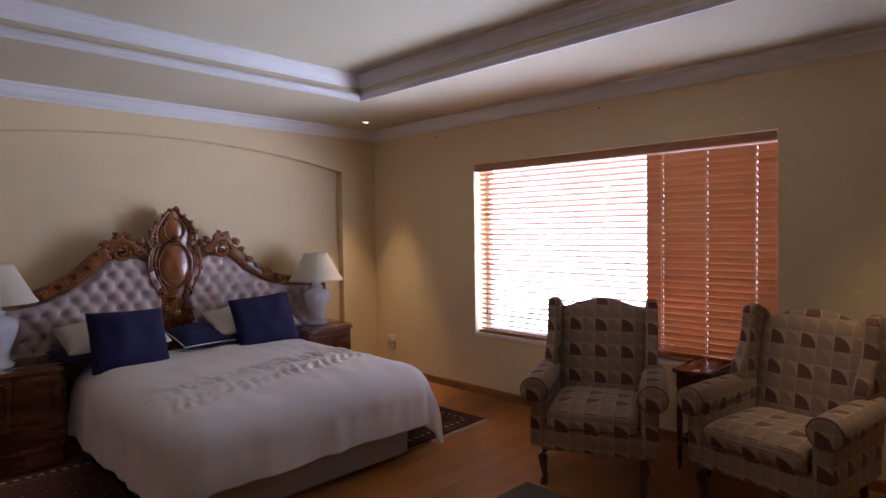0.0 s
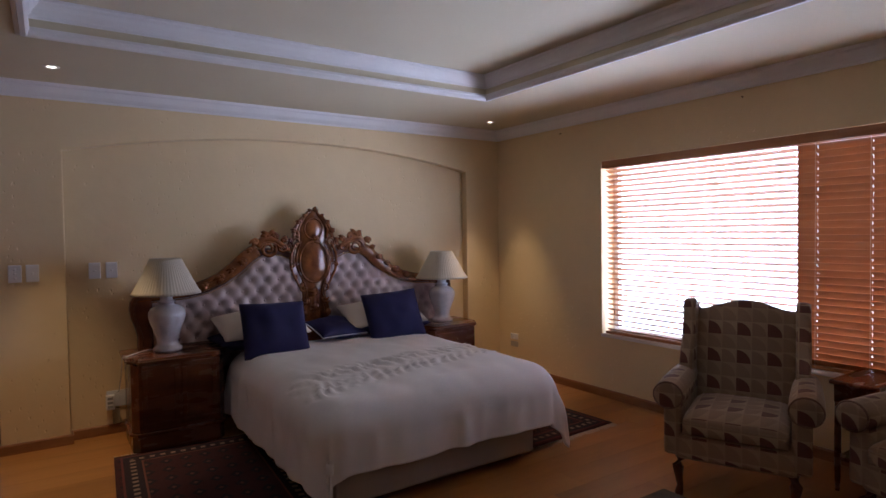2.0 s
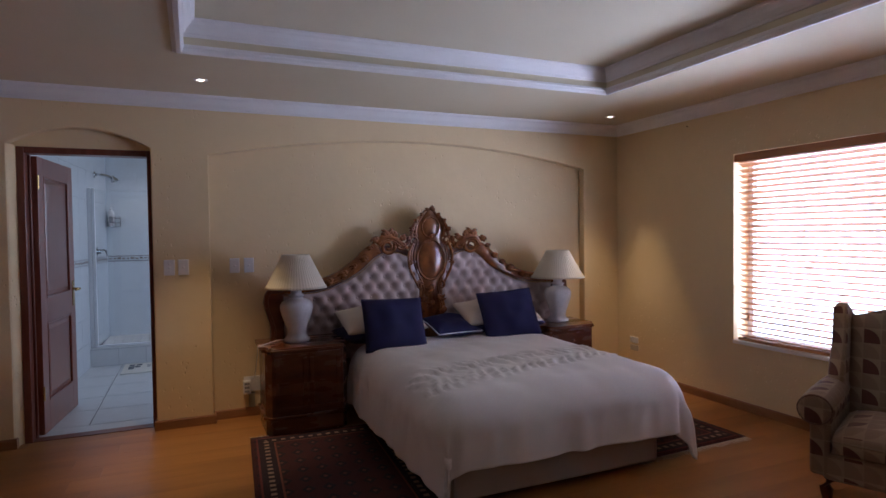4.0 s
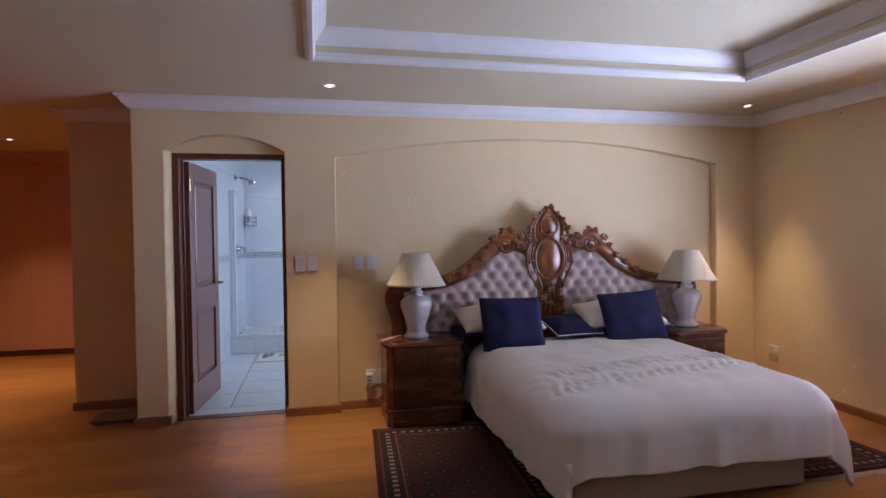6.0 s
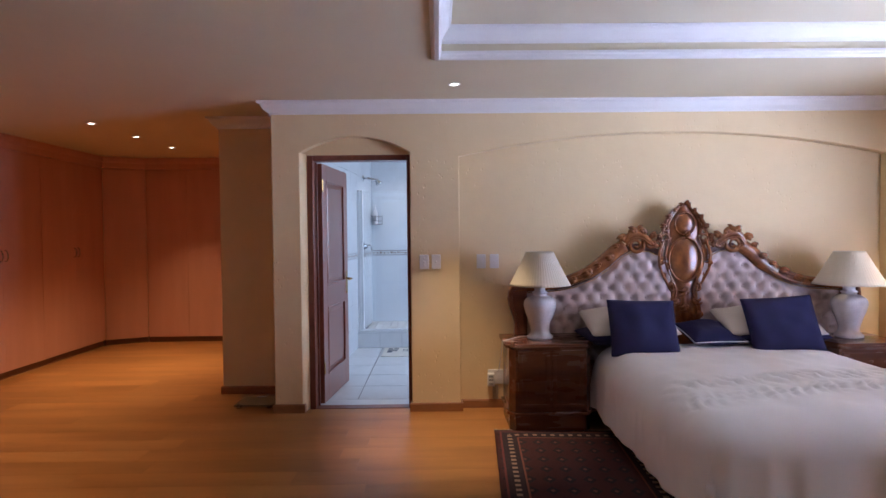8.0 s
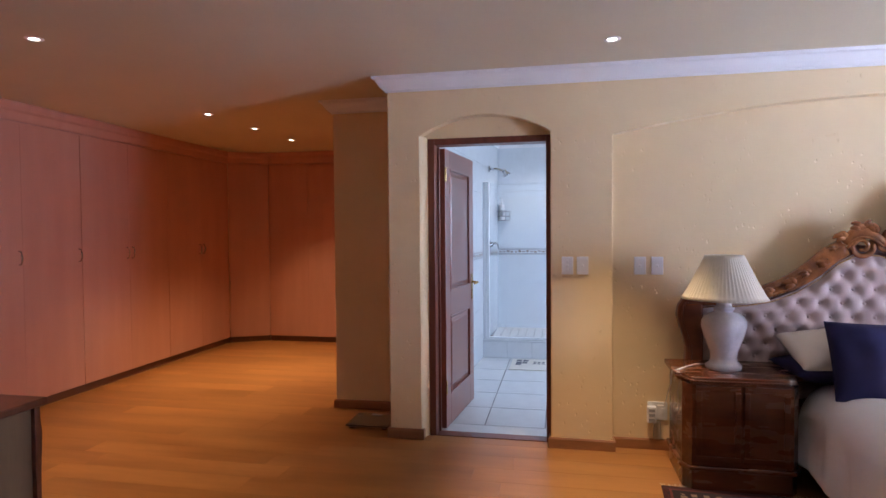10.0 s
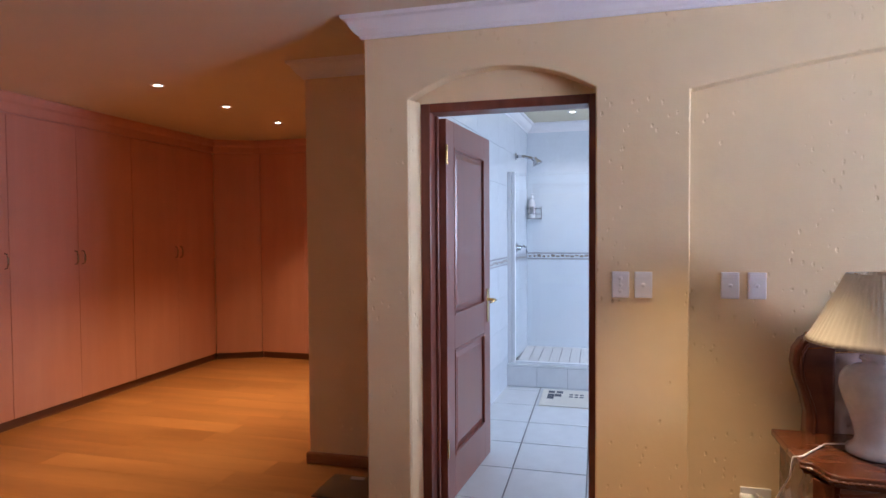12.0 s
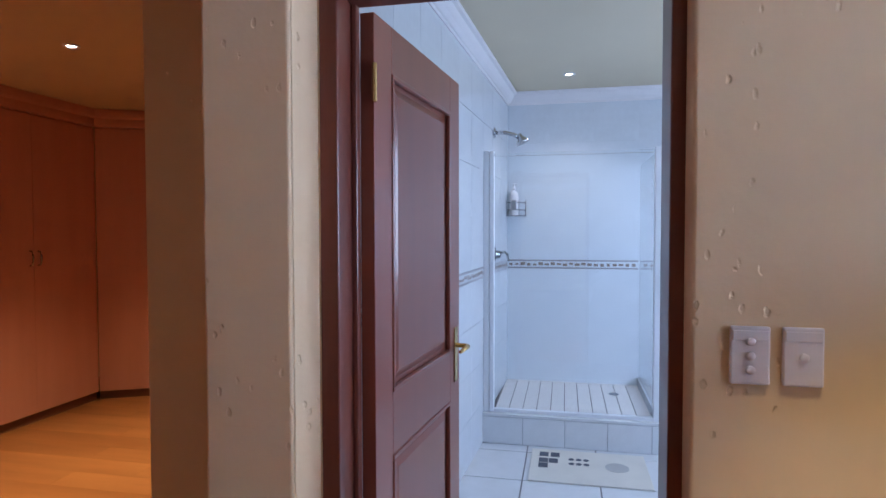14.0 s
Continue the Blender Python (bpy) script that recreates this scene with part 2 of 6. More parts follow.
def rug_mat():
    """Knotted wool: dark red field with rows of small lozenges, in banded borders; the UV runs in metres from a corner."""
    m, n, l, b = nodes_of("knotted_red_wool", 0.95)
    uv = n.new("ShaderNodeTexCoord").outputs["UV"]
    xy = n.new("ShaderNodeSeparateXYZ")
    l.new(uv, xy.inputs[0])
    x, y = xy.outputs[0], xy.outputs[1]

    def cell(v, size):
        return maths(n, l, "FRACT", maths(n, l, "DIVIDE", v, size))

    def lozenge(sx, sy, r):
        a = maths(n, l, "ABSOLUTE", maths(n, l, "SUBTRACT", cell(x, sx), 0.5))
        c = maths(n, l, "ABSOLUTE", maths(n, l, "SUBTRACT", cell(y, sy), 0.5))
        return maths(n, l, "LESS_THAN", maths(n, l, "ADD", a, c), r)

    def band(v, a, c):
        return maths(n, l, "MULTIPLY", maths(n, l, "GREATER_THAN", v, a), maths(n, l, "LESS_THAN", v, c))

    col = blend(n, l, lozenge(0.115, 0.15, 0.36), (0.075, 0.013, 0.014), (0.022, 0.011, 0.018))
    col = blend(n, l, lozenge(0.115, 0.15, 0.13), col, (0.17, 0.06, 0.045))
    across = maths(n, l, "MINIMUM", x, maths(n, l, "SUBTRACT", 0.98, x))
    along = maths(n, l, "MINIMUM", y, maths(n, l, "SUBTRACT", 1.52, y))
    edge = maths(n, l, "MINIMUM", across, along)
    bord = band(edge, 0.05, 0.15)
    run = maths(n, l, "LESS_THAN", across, along)

    def dashes(v, on):
        d = maths(n, l, "LESS_THAN", maths(n, l, "ABSOLUTE", maths(n, l, "SUBTRACT", cell(v, 0.062), 0.5)), 0.24)
        return maths(n, l, "MULTIPLY", d, on)

    dash = maths(n, l, "ADD", dashes(y, run), dashes(x, maths(n, l, "SUBTRACT", 1.0, run)))
    dash = maths(n, l, "MULTIPLY", dash, band(edge, 0.085, 0.118))
    col = blend(n, l, bord, col, (0.03, 0.012, 0.02))
    col = blend(n, l, dash, col, (0.42, 0.28, 0.19))
    col = blend(n, l, band(edge, 0.15, 0.162), col, (0.26, 0.08, 0.05))
    col = blend(n, l, band(edge, 0.035, 0.048), col, (0.2, 0.04, 0.035))
    knots = noise_tex(n, l, uv, 260, 2)
    sc = n.new("ShaderNodeVectorMath")
    sc.operation = "SCALE"
    l.new(col, sc.inputs[0])
    l.new(maths(n, l, "MULTIPLY_ADD", knots, 0.7, 0.3), sc.inputs["Scale"])
    l.new(sc.outputs[0], b.inputs["Base Color"])
    bp = n.new("ShaderNodeBump")
    bp.inputs["Strength"].default_value, bp.inputs["Distance"].default_value = 0.6, 0.003
    l.new(knots, bp.inputs["Height"])
    l.new(bp.outputs[0], b.inputs["Normal"])
    return m


RUG = rug_mat()
TILE = material("pale_wall_tile", (0.70, 0.74, 0.78), 0.12, spread=0.05, scale=4, fine=25, bump=0.03)

# ---- building blocks ----
def box(bm, x0, x1, y0, y1, z0, z1, bevel=0.0, m=None):
    vs = [bm.verts.new((x, y, z)) for z in (z0, z1) for y in (y0, y1) for x in (x0, x1)]
    fs = [bm.faces.new([vs[i] for i in q]) for q in ((0, 2, 3, 1), (4, 5, 7, 6), (0, 1, 5, 4), (2, 6, 7, 3), (0, 4, 6, 2), (1, 3, 7, 5))]
    if bevel:
        es = list({e for f in fs for e in f.edges})
        r = bmesh.ops.bevel(bm, geom=es, offset=bevel, segments=2, affect="EDGES", profile=0.5)
        vs = list({v for f in r["faces"] for v in f.verts} | {v for v in vs if v.is_valid})
    if m is not None:
        bmesh.ops.transform(bm, matrix=m, verts=[v for v in vs if v.is_valid])
    return vs


def prism(bm, outline, a, b, axis="y"):
    """An outline of (u, v) drawn out from a to b along an axis: y takes (x, z), x takes (y, z), z takes (x, y)."""
    put = {"y": lambda u, v, w: (u, w, v), "x": lambda u, v, w: (w, u, v), "z": lambda u, v, w: (u, v, w)}[axis]
    lo, hi = [bm.verts.new(put(u, v, a)) for u, v in outline], [bm.verts.new(put(u, v, b)) for u, v in outline]
    fs = [bm.faces.new(lo), bm.faces.new(hi[::-1])]
    n = len(outline)
    fs += [bm.faces.new((lo[(i + 1) % n], lo[i], hi[i], hi[(i + 1) % n])) for i in range(n)]
    bmesh.ops.recalc_face_normals(bm, faces=fs)
    return lo + hi


def lathe(bm, profile, segs=32, centre=(0, 0, 0), m=None, flute=0.0, count=0):
    """A profile of (radius, z) turned round the z axis."""
    rings = []
    for r, z in profile:
        ring = []
        for i in range(segs):
            a = 2 * math.pi * i / segs
            k = r * (1 + flute * math.cos(count * a)) if count else r
            ring.append(bm.verts.new((centre[0] + k * math.cos(a), centre[1] + k * math.sin(a), centre[2] + z)))
        rings.append(ring)
    for p, q in zip(rings, rings[1:]):
        for i in range(segs):
            bm.faces.new((p[i], p[(i + 1) % segs], q[(i + 1) % segs], q[i]))
    if profile[0][0] > 1e-4:
        bm.faces.new(rings[0][::-1])
    if profile[-1][0] > 1e-4:
        bm.faces.new(rings[-1])
    vs = [v for r in rings for v in r]
    if m is not None:
        bmesh.ops.transform(bm, matrix=m, verts=vs)
    return vs


def tube(bm, pts, radii, segs=8, flat=1.0):
    """A round bar along points, with a radius for each; flat squeezes it across y."""
    rings, pts = [], [Vector(p) for p in pts]
    if not isinstance(radii, (list, tuple)):
        radii = [radii] * len(pts)
    ref = Vector((0, 0, 1))
    for i, p in enumerate(pts):
        d = (pts[min(i + 1, len(pts) - 1)] - pts[max(i - 1, 0)]).normalized()
        if abs(d.dot(ref)) > 0.95:
            side = d.cross(Vector((0, 1, 0))).normalized()
        else:
            side = d.cross(ref).normalized()
        up = side.cross(d)
        ring = []
        for k in range(segs):
            a = 2 * math.pi * k / segs
            o = (side * math.cos(a) + up * math.sin(a)) * radii[i]
            o.y *= flat
            ring.append(bm.verts.new(p + o))
        rings.append(ring)
    fs = []
    for p, q in zip(rings, rings[1:]):
        fs += [bm.faces.new((p[i], p[(i + 1) % segs], q[(i + 1) % segs], q[i])) for i in range(segs)]
    fs += [bm.faces.new(rings[0][::-1]), bm.faces.new(rings[-1])]
    bmesh.ops.recalc_face_normals(bm, faces=fs)
    return [v for r in rings for v in r]


def sweep(bm, path, profile, closed=False, side=1):
    """A profile of (out, z) run along a plan path of (x, y), mitred at its corners; out is to the path's left for side 1."""
    n = len(path)
    P = [Vector((*p, 0)) for p in path]
    rings = []
    for i in range(n):
        a = P[i] - P[i - 1] if (i or closed) else P[1] - P[0]
        b = P[(i + 1) % n] - P[i] if (i < n - 1 or closed) else P[i] - P[i - 1]
        na, nb = Vector((-a.y, a.x, 0)).normalized() * side, Vector((-b.y, b.x, 0)).normalized() * side
        o = (na + nb) / max(0.2, 1 + na.dot(nb))
        rings.append([bm.verts.new(P[i] + o * u + Vector((0, 0, z))) for u, z in profile])
    fs, k = [], len(profile)
    for i in range(n if closed else n - 1):
        p, q = rings[i], rings[(i + 1) % n]
        fs += [bm.faces.new((p[j], p[(j + 1) % k], q[(j + 1) % k], q[j])) for j in range(k)]
    if not closed:
        fs += [bm.faces.new(rings[0]), bm.faces.new(rings[-1][::-1])]
    bmesh.ops.recalc_face_normals(bm, faces=fs)


def solid(name, bm, mat, smooth=False, bevel=0.0, segments=2, angle=40):
    """Links a bmesh as a top-level mesh object."""
    me = bpy.data.meshes.new(name)
    bm.to_mesh(me)
    bm.free()
    me.materials.append(mat)
    ob = new(name, me)
    if smooth:
        me.polygons.foreach_set("use_smooth", [True] * len(me.polygons))
    if bevel:
        mod = ob.modifiers.new("edge", "BEVEL")
        mod.width, mod.segments, mod.limit_method, mod.angle_limit = bevel, segments, "ANGLE", radians(angle)
        mod.harden_normals = False
    return ob


def part(name, bm, mat, parent, label="", smooth=False, bevel=0.0, segments=2):
    """Links a bmesh as ONE mesh object under a thing or under a part."""
    ob = solid(name, bm, mat, smooth, bevel, segments)
    ob.parent = parent
    if label:
        ob["label"] = label
    return ob


def thing(name, label, category, at=(0, 0, 0), turn=0.0, group="", kind=""):
    """An empty at a thing's base, which its parts hang under."""
    ob = new(name)
    ob.matrix_world = pose(*at, 0, 0, turn)
    ob.empty_display_size = 0.1
    return tagged(ob, label, category, group, kind)


def setting(ob, label, category):
    return tagged(ob, label, category, kind="structure")


def arc(x0, x1, z, rise, n=18):
    """Points of a segmental arch from x0 to x1, springing at z."""
    c, h = (x0 + x1) / 2, abs(x1 - x0) / 2
    r = (h * h + rise * rise) / (2 * rise)
    a = math.asin(h / r)
    s = 1 if x1 > x0 else -1
    return [(c + s * r * math.sin(-a + 2 * a * i / n), z + rise - r + r * math.cos(-a + 2 * a * i / n)) for i in range(n + 1)]


# ---- the rooms ----
W, BACK, XW, CEILING, TOP = 5.37, 5.60, 3.94, 2.483, 2.95
COL, SETX, SETY = -1.416, -2.05, 5.97
SOUTH, WESTX, WESTY, CUPX, CUPY = -1.6, -2.25, 2.88, -4.47, 8.62

# bed wall: a comb outline with the arched door reveal and the arched bed niche, over a back leaf
bm = bmesh.new()
outline = [(COL, 0), (-1.19, 0)] + arc(-1.19, -0.315, 2.08, 0.127) + [(-0.315, 0), (0.079, 0)]
outline += arc(0.079, 3.524, 2.045, 0.18, 30) + [(3.524, 0), (XW, 0), (XW, TOP), (COL, TOP)]
prism(bm, outline, W, 5.455)
prism(bm, [(-1.189, 5.374), (-1.1525, 5.4545), (-1.189, 5.4545)], 0, 2.082, "z")
wall_north = setting(solid("wall_north", bm, PLASTER, bevel=0.008, segments=3), "cream plastered bed wall with arched niche and doorway", "wall")
bm = bmesh.new()
prism(bm, [(COL, 0), (-1.15, 0), (-1.15, 2.07), (-0.31, 2.07), (-0.31, 0), (XW, 0), (XW, TOP), (COL, TOP)], 5.455, BACK)
setting(solid("wall_north_back", bm, PLASTER), "cream plastered back of the niche", "wall")
# the stepped-back wall beside the doorway, which carries the bathroom's other side
bm = bmesh.new()
prism(bm, [(SETX, SETY), (COL, SETY), (COL, W + 0.02), (COL + 0.2, W + 0.02 + 0.06), (COL + 0.2, BACK), (-1.34, BACK), (-1.34, 9.3), (SETX, 9.3)], 0, TOP, "z")
setting(solid("wall_return", bm, PLASTER, bevel=0.006), "cream plastered wall stepping back beside the bathroom door", "wall")
# window wall
WY0, WY1, WZ0, WZ1 = 1.565, 3.98, 0.535, 2.03
bm = bmesh.new()
box(bm, XW, XW + 0.24, SOUTH, WY0, 0, TOP)
box(bm, XW, XW + 0.24, WY1, BACK, 0, TOP)
box(bm, XW, XW + 0.24, WY0, WY1, 0, WZ0)
box(bm, XW, XW + 0.24, WY0, WY1, WZ1, TOP)
bmesh.ops.remove_doubles(bm, verts=bm.verts, dist=1e-5)
setting(solid("wall_east", bm, PLASTER), "cream plastered wall with a wide window", "wall")
bm = bmesh.new()
box(bm, WESTX, XW + 0.24, SOUTH - 0.2, SOUTH, 0, TOP)
setting(solid("wall_south", bm, PLASTER), "plain cream plastered wall", "wall")
bm = bmesh.new()
box(bm, WESTX - 0.2, WESTX, SOUTH - 0.2, WESTY, 0, TOP)
box(bm, -5.2, WESTX - 0.2, WESTY - 0.2, WESTY, 0, TOP)
setting(solid("wall_west", bm, PLASTER), "plain cream plastered wall", "wall")
bm = bmesh.new()
box(bm, -5.3, -5.1, WESTY - 0.2, 9.5, 0, TOP)
box(bm, -5.1, SETX, 9.3, 9.5, 0, TOP)
setting(solid("wall_dressing", bm, PLASTER), "plain plastered wall behind the cupboards", "wall")

# ceiling with a raised tray
TX0, TX1, TY0, TY1, TZ = -0.082, 2.864, -0.35, 4.19, 2.645
bm = bmesh.new()
for x0, x1, y0, y1 in ((-5.2, TX0, SOUTH - 0.1, 9.4), (TX1, XW + 0.1, SOUTH - 0.1, BACK), (TX0, TX1, TY1, BACK), (TX0, TX1, SOUTH - 0.1, TY0)):
    if x0 == -5.2:
        box(bm, -5.2, -1.3, SOUTH - 0.1, 9.4, CEILING, TZ + 0.02)
        box(bm, -1.3, TX0, SOUTH - 0.1, BACK - 0.05, CEILING, TZ + 0.02)
    else:
        box(bm, x0, x1, y0, y1, CEILING, TZ + 0.02)
box(bm, TX0 - 0.05, TX1 + 0.05, TY0 - 0.05, TY1 + 0.05, TZ, TZ + 0.1)
ceiling = setting(solid("ceiling", bm, CEIL), "cream painted ceiling with a raised rectangular tray", "ceiling")

# cornices and the tray's mouldings
H = CEILING - 0.002
CORNICE = [(0.0, H - 0.098), (0.012, H - 0.098), (0.016, H - 0.085), (0.026, H - 0.08), (0.045, H - 0.062), (0.058, H - 0.04), (0.066, H - 0.025), (0.084, H - 0.018), (0.088, H), (0.0, H)]
bm = bmesh.new()
sweep(bm, [(SETX, 7.9), (SETX, SETY), (COL, SETY), (COL, W), (XW, W), (XW, SOUTH), (WESTX, SOUTH), (WESTX, WESTY), (-4.4, WESTY)], CORNICE, side=-1)
setting(solid("cornice", bm, WHITE), "white moulded plaster cornice along the ceiling", "cornice")
bm = bmesh.new()
ring = [(TX0, TY0), (TX1, TY0), (TX1, TY1), (TX0, TY1)]
LOWP = [(-0.045, CEILING - 0.002), (-0.042, CEILING - 0.010), (-0.026, CEILING - 0.012), (-0.022, CEILING - 0.020), (0.002, CEILING - 0.022), (0.010, CEILING - 0.012), (0.012, CEILING + 0.003), (0.017, CEILING + 0.008), (0.017, CEILING + 0.025), (0.0, CEILING + 0.029), (-0.001, CEILING - 0.001)]
sweep(bm, ring, LOWP, closed=True, side=1)
T = TZ - 0.002
UP = [(0.0, T - 0.09), (0.01, T - 0.09), (0.014, T - 0.078), (0.022, T - 0.073), (0.03, T - 0.058), (0.038, T - 0.045), (0.054, T - 0.03), (0.06, T - 0.018), (0.072, T - 0.012), (0.076, T), (0.0, T)]
sweep(bm, ring, UP, closed=True, side=1)
setting(solid("tray_moulding", bm, WHITE), "white moulded trim round the raised ceiling tray", "trim")

# skirting boards
SK = [(0.0, 0.0), (0.016, 0.0), (0.016, 0.06), (0.01, 0.07), (0.0, 0.07)]
bm = bmesh.new()
sweep(bm, [(-0.315, 5.44), (-0.315, W), (0.079, W), (0.079, 5.455), (3.524, 5.455), (3.524, W), (XW, W), (XW, SOUTH), (WESTX, SOUTH), (WESTX, WESTY), (-4.4, WESTY)], SK, side=-1)
sweep(bm, [(SETX, 8.0), (SETX, SETY), (COL, SETY), (COL, W), (-1.19, W), (-1.19, 5.44)], SK, side=-1)
setting(solid("baseboard", bm, SKIRT), "brown wooden skirting board along the walls", "baseboard")

# floors
bm = bmesh.new()
box(bm, WESTX - 0.1, XW + 0.1, SOUTH - 0.1, WESTY, -0.1, -0.004)
box(bm, -5.2, XW + 0.1, WESTY, 5.50, -0.1, -0.004)
box(bm, -5.2, SETX + 0.1, 5.50, 9.4, -0.1, -0.004)
box(bm, SETX + 0.1, COL + 0.1, 5.50, SETY + 0.1, -0.1, -0.004)
floor = setting(solid("floor", bm, WOODFLOOR), "orange-brown laminate board floor with a satin sheen", "floor")

# ---- bathroom shell ----
BX0, BX1, BY1, BC = -1.27, 2.0, 9.12, 2.60
BSLOPE = 0.0639   # the side wall leans in by this much for each metre
BTURN = math.degrees(math.atan(BSLOPE))


def side_x(y):
    """Face of the bathroom's side wall."""
    return BX0 + BSLOPE * (y - BACK)


bm = bmesh.new()
box(bm, -1.34, BX1 + 0.2, 5.50, 9.3, -0.1, -0.006)
setting(solid("floor_bathroom", bm, material("grey_grout", (0.25, 0.25, 0.26), 0.9)), "grey grout bed of the bathroom floor", "floor")
bm = bmesh.new()
prism(bm, [(-1.34, BACK + 0.001), (BX0, BACK + 0.001), (side_x(9.3), 9.3), (-1.34, 9.3)], 0, TOP, "z")
box(bm, side_x(BY1), BX1, BY1, 9.3, 0, TOP)
box(bm, BX1, BX1 + 0.2, BACK, 6.4, 0, TOP)
box(bm, BX1, BX1 + 0.2, 7.8, 9.3, 0, TOP)
box(bm, BX1, BX1 + 0.2, 6.4, 7.8, 0, 1.0)
box(bm, BX1, BX1 + 0.2, 6.4, 7.8, 2.2, TOP)
box(bm, -0.31, BX1, BACK, BACK + 0.012, 0, TOP)
box(bm, BX0, -0.31, BACK, BACK + 0.012, 2.07, TOP)
box(bm, BX0, -1.15, BACK, BACK + 0.012, 0, 2.07)
setting(solid("wall_bathroom", bm, TILE), "pale glazed tiled bathroom walls", "wall")
bm = bmesh.new()
box(bm, -1.34, BX1 + 0.2, BACK - 0.05, 9.3, BC, BC + 0.1)
setting(solid("ceiling_bathroom", bm, CEIL), "cream bathroom ceiling", "ceiling")
bm = bmesh.new()
sweep(bm, [(side_x(BACK + 0.012), BACK + 0.012), (side_x(BY1), BY1), (BX1, BY1), (BX1, BACK + 0.012)], [(u, z - H + BC - 0.002) for u, z in CORNICE], side=-1)
setting(solid("cornice_bathroom", bm, WHITE), "white moulded cornice in the bathroom", "cornice")

# outside
bm = bmesh.new()
box(bm, -60, 60, -60, 60, -0.6, -0.3)
setting(solid("ground", bm, EARTH), "garden ground outside the windows", "ground")


# ---- doorway ----
bm = bmesh.new()
FY0, FY1 = 5.452, 5.575
box(bm, -1.152, -1.105, FY0, FY1, 0, 2.072)
box(bm, -0.345, -0.306, FY0, FY1, 0, 2.072)
box(bm, -1.105, -0.345, FY0, FY1, 2.028, 2.072)
box(bm, -1.105, -1.09, 5.545, FY1 - 0.002, 0, 2.028)
setting(solid("door_frame", bm, FRAMEWOOD, bevel=0.004), "dark red-brown wooden door frame in the arched reveal", "door frame")
bm = bmesh.new()
box(bm, -1.105, -0.345, 5.46, 5.56, -0.004, 0.004, 0.002)
setting(solid("threshold", bm, FRAMEWOOD), "thin wooden threshold strip under the door", "threshold")

door = thing("door_1", "panelled red-brown wooden door standing open into the bathroom", "door", (-1.098, 5.595, 0.008), 84.0, kind="structure")
LW, LH, LT = 0.80, 2.015, 0.04
panels = [(0.12, LW - 0.12, 0.22, 0.80), (0.12, LW - 0.12, 0.98, LH - 0.13)]
bm = bmesh.new()
for x0, x1, z0, z1 in ((0, 0.12, 0, LH), (LW - 0.12, LW, 0, LH), (0.12, LW - 0.12, 0, 0.22), (0.12, LW - 0.12, 0.80, 0.98), (0.12, LW - 0.12, LH - 0.13, LH)):
    box(bm, x0, x1, -LT, 0, z0, z1)
part("leaf", bm, DOORWOOD, door, bevel=0.002)
for x0, x1, z0, z1 in panels:
    bm = bmesh.new()
    box(bm, x0, x1, -LT + 0.014, -0.014, z0, z1)
    lo = [(x0 + 0.03, z0 + 0.03), (x1 - 0.03, z0 + 0.03), (x1 - 0.03, z1 - 0.03), (x0 + 0.03, z1 - 0.03)]
    hi = [(x0 + 0.055, z0 + 0.055), (x1 - 0.055, z0 + 0.055), (x1 - 0.055, z1 - 0.055), (x0 + 0.055, z1 - 0.055)]
    for y, h in ((-LT + 0.0138, -0.009), (-0.0138, 0.009)):
        a, b_ = [bm.verts.new((u, y, v)) for u, v in lo], [bm.verts.new((u, y + h, v)) for u, v in hi]
        for i in range(4):
            bm.faces.new((a[i], a[(i + 1) % 4], b_[(i + 1) % 4], b_[i]))
        bm.faces.new(b_)
    bmesh.ops.recalc_face_normals(bm, faces=bm.faces)
    part("panel", bm, DOORWOOD, door)
    bm = bmesh.new()
    for y0, y1 in ((-LT - 0.004, -LT + 0.013), (-0.013, 0.004)):
        for a in ((x0, x1, z0, z0 + 0.016), (x0, x1, z1 - 0.016, z1), (x0, x0 + 0.016, z0 + 0.016, z1 - 0.016), (x1 - 0.016, x1, z0 + 0.016, z1 - 0.016)):
            box(bm, a[0], a[1], y0, y1, a[2], a[3], 0.004)
    part("beading", bm, DOORWOOD, door)
for s in (-LT, 0.0):
    k = -1 if s < 0 else 1
    bm = bmesh.new()
    box(bm, LW - 0.075, LW - 0.035, min(s, s + k * 0.005), max(s, s + k * 0.005), 0.86, 1.07, 0.002)
    pl = part("handle_plate", bm, BRASS, door, "brass handle plate")
    bm = bmesh.new()
    tube(bm, [(LW - 0.055, s, 1.0), (LW - 0.055, s + k * 0.045, 1.0), (LW - 0.07, s + k * 0.055, 1.0), (LW - 0.155, s + k * 0.05, 0.995)], [0.009, 0.009, 0.01, 0.007], 10)
    part("handle", bm, BRASS, pl, "brass lever handle", smooth=True)
for z in (0.25, 1.78):
    bm = bmesh.new()
    tube(bm, [(-0.006, -LT - 0.004, z), (-0.006, -LT - 0.004, z + 0.1)], 0.007, 8)
    part("hinge", bm, BRASS, door, "small brass hinge")

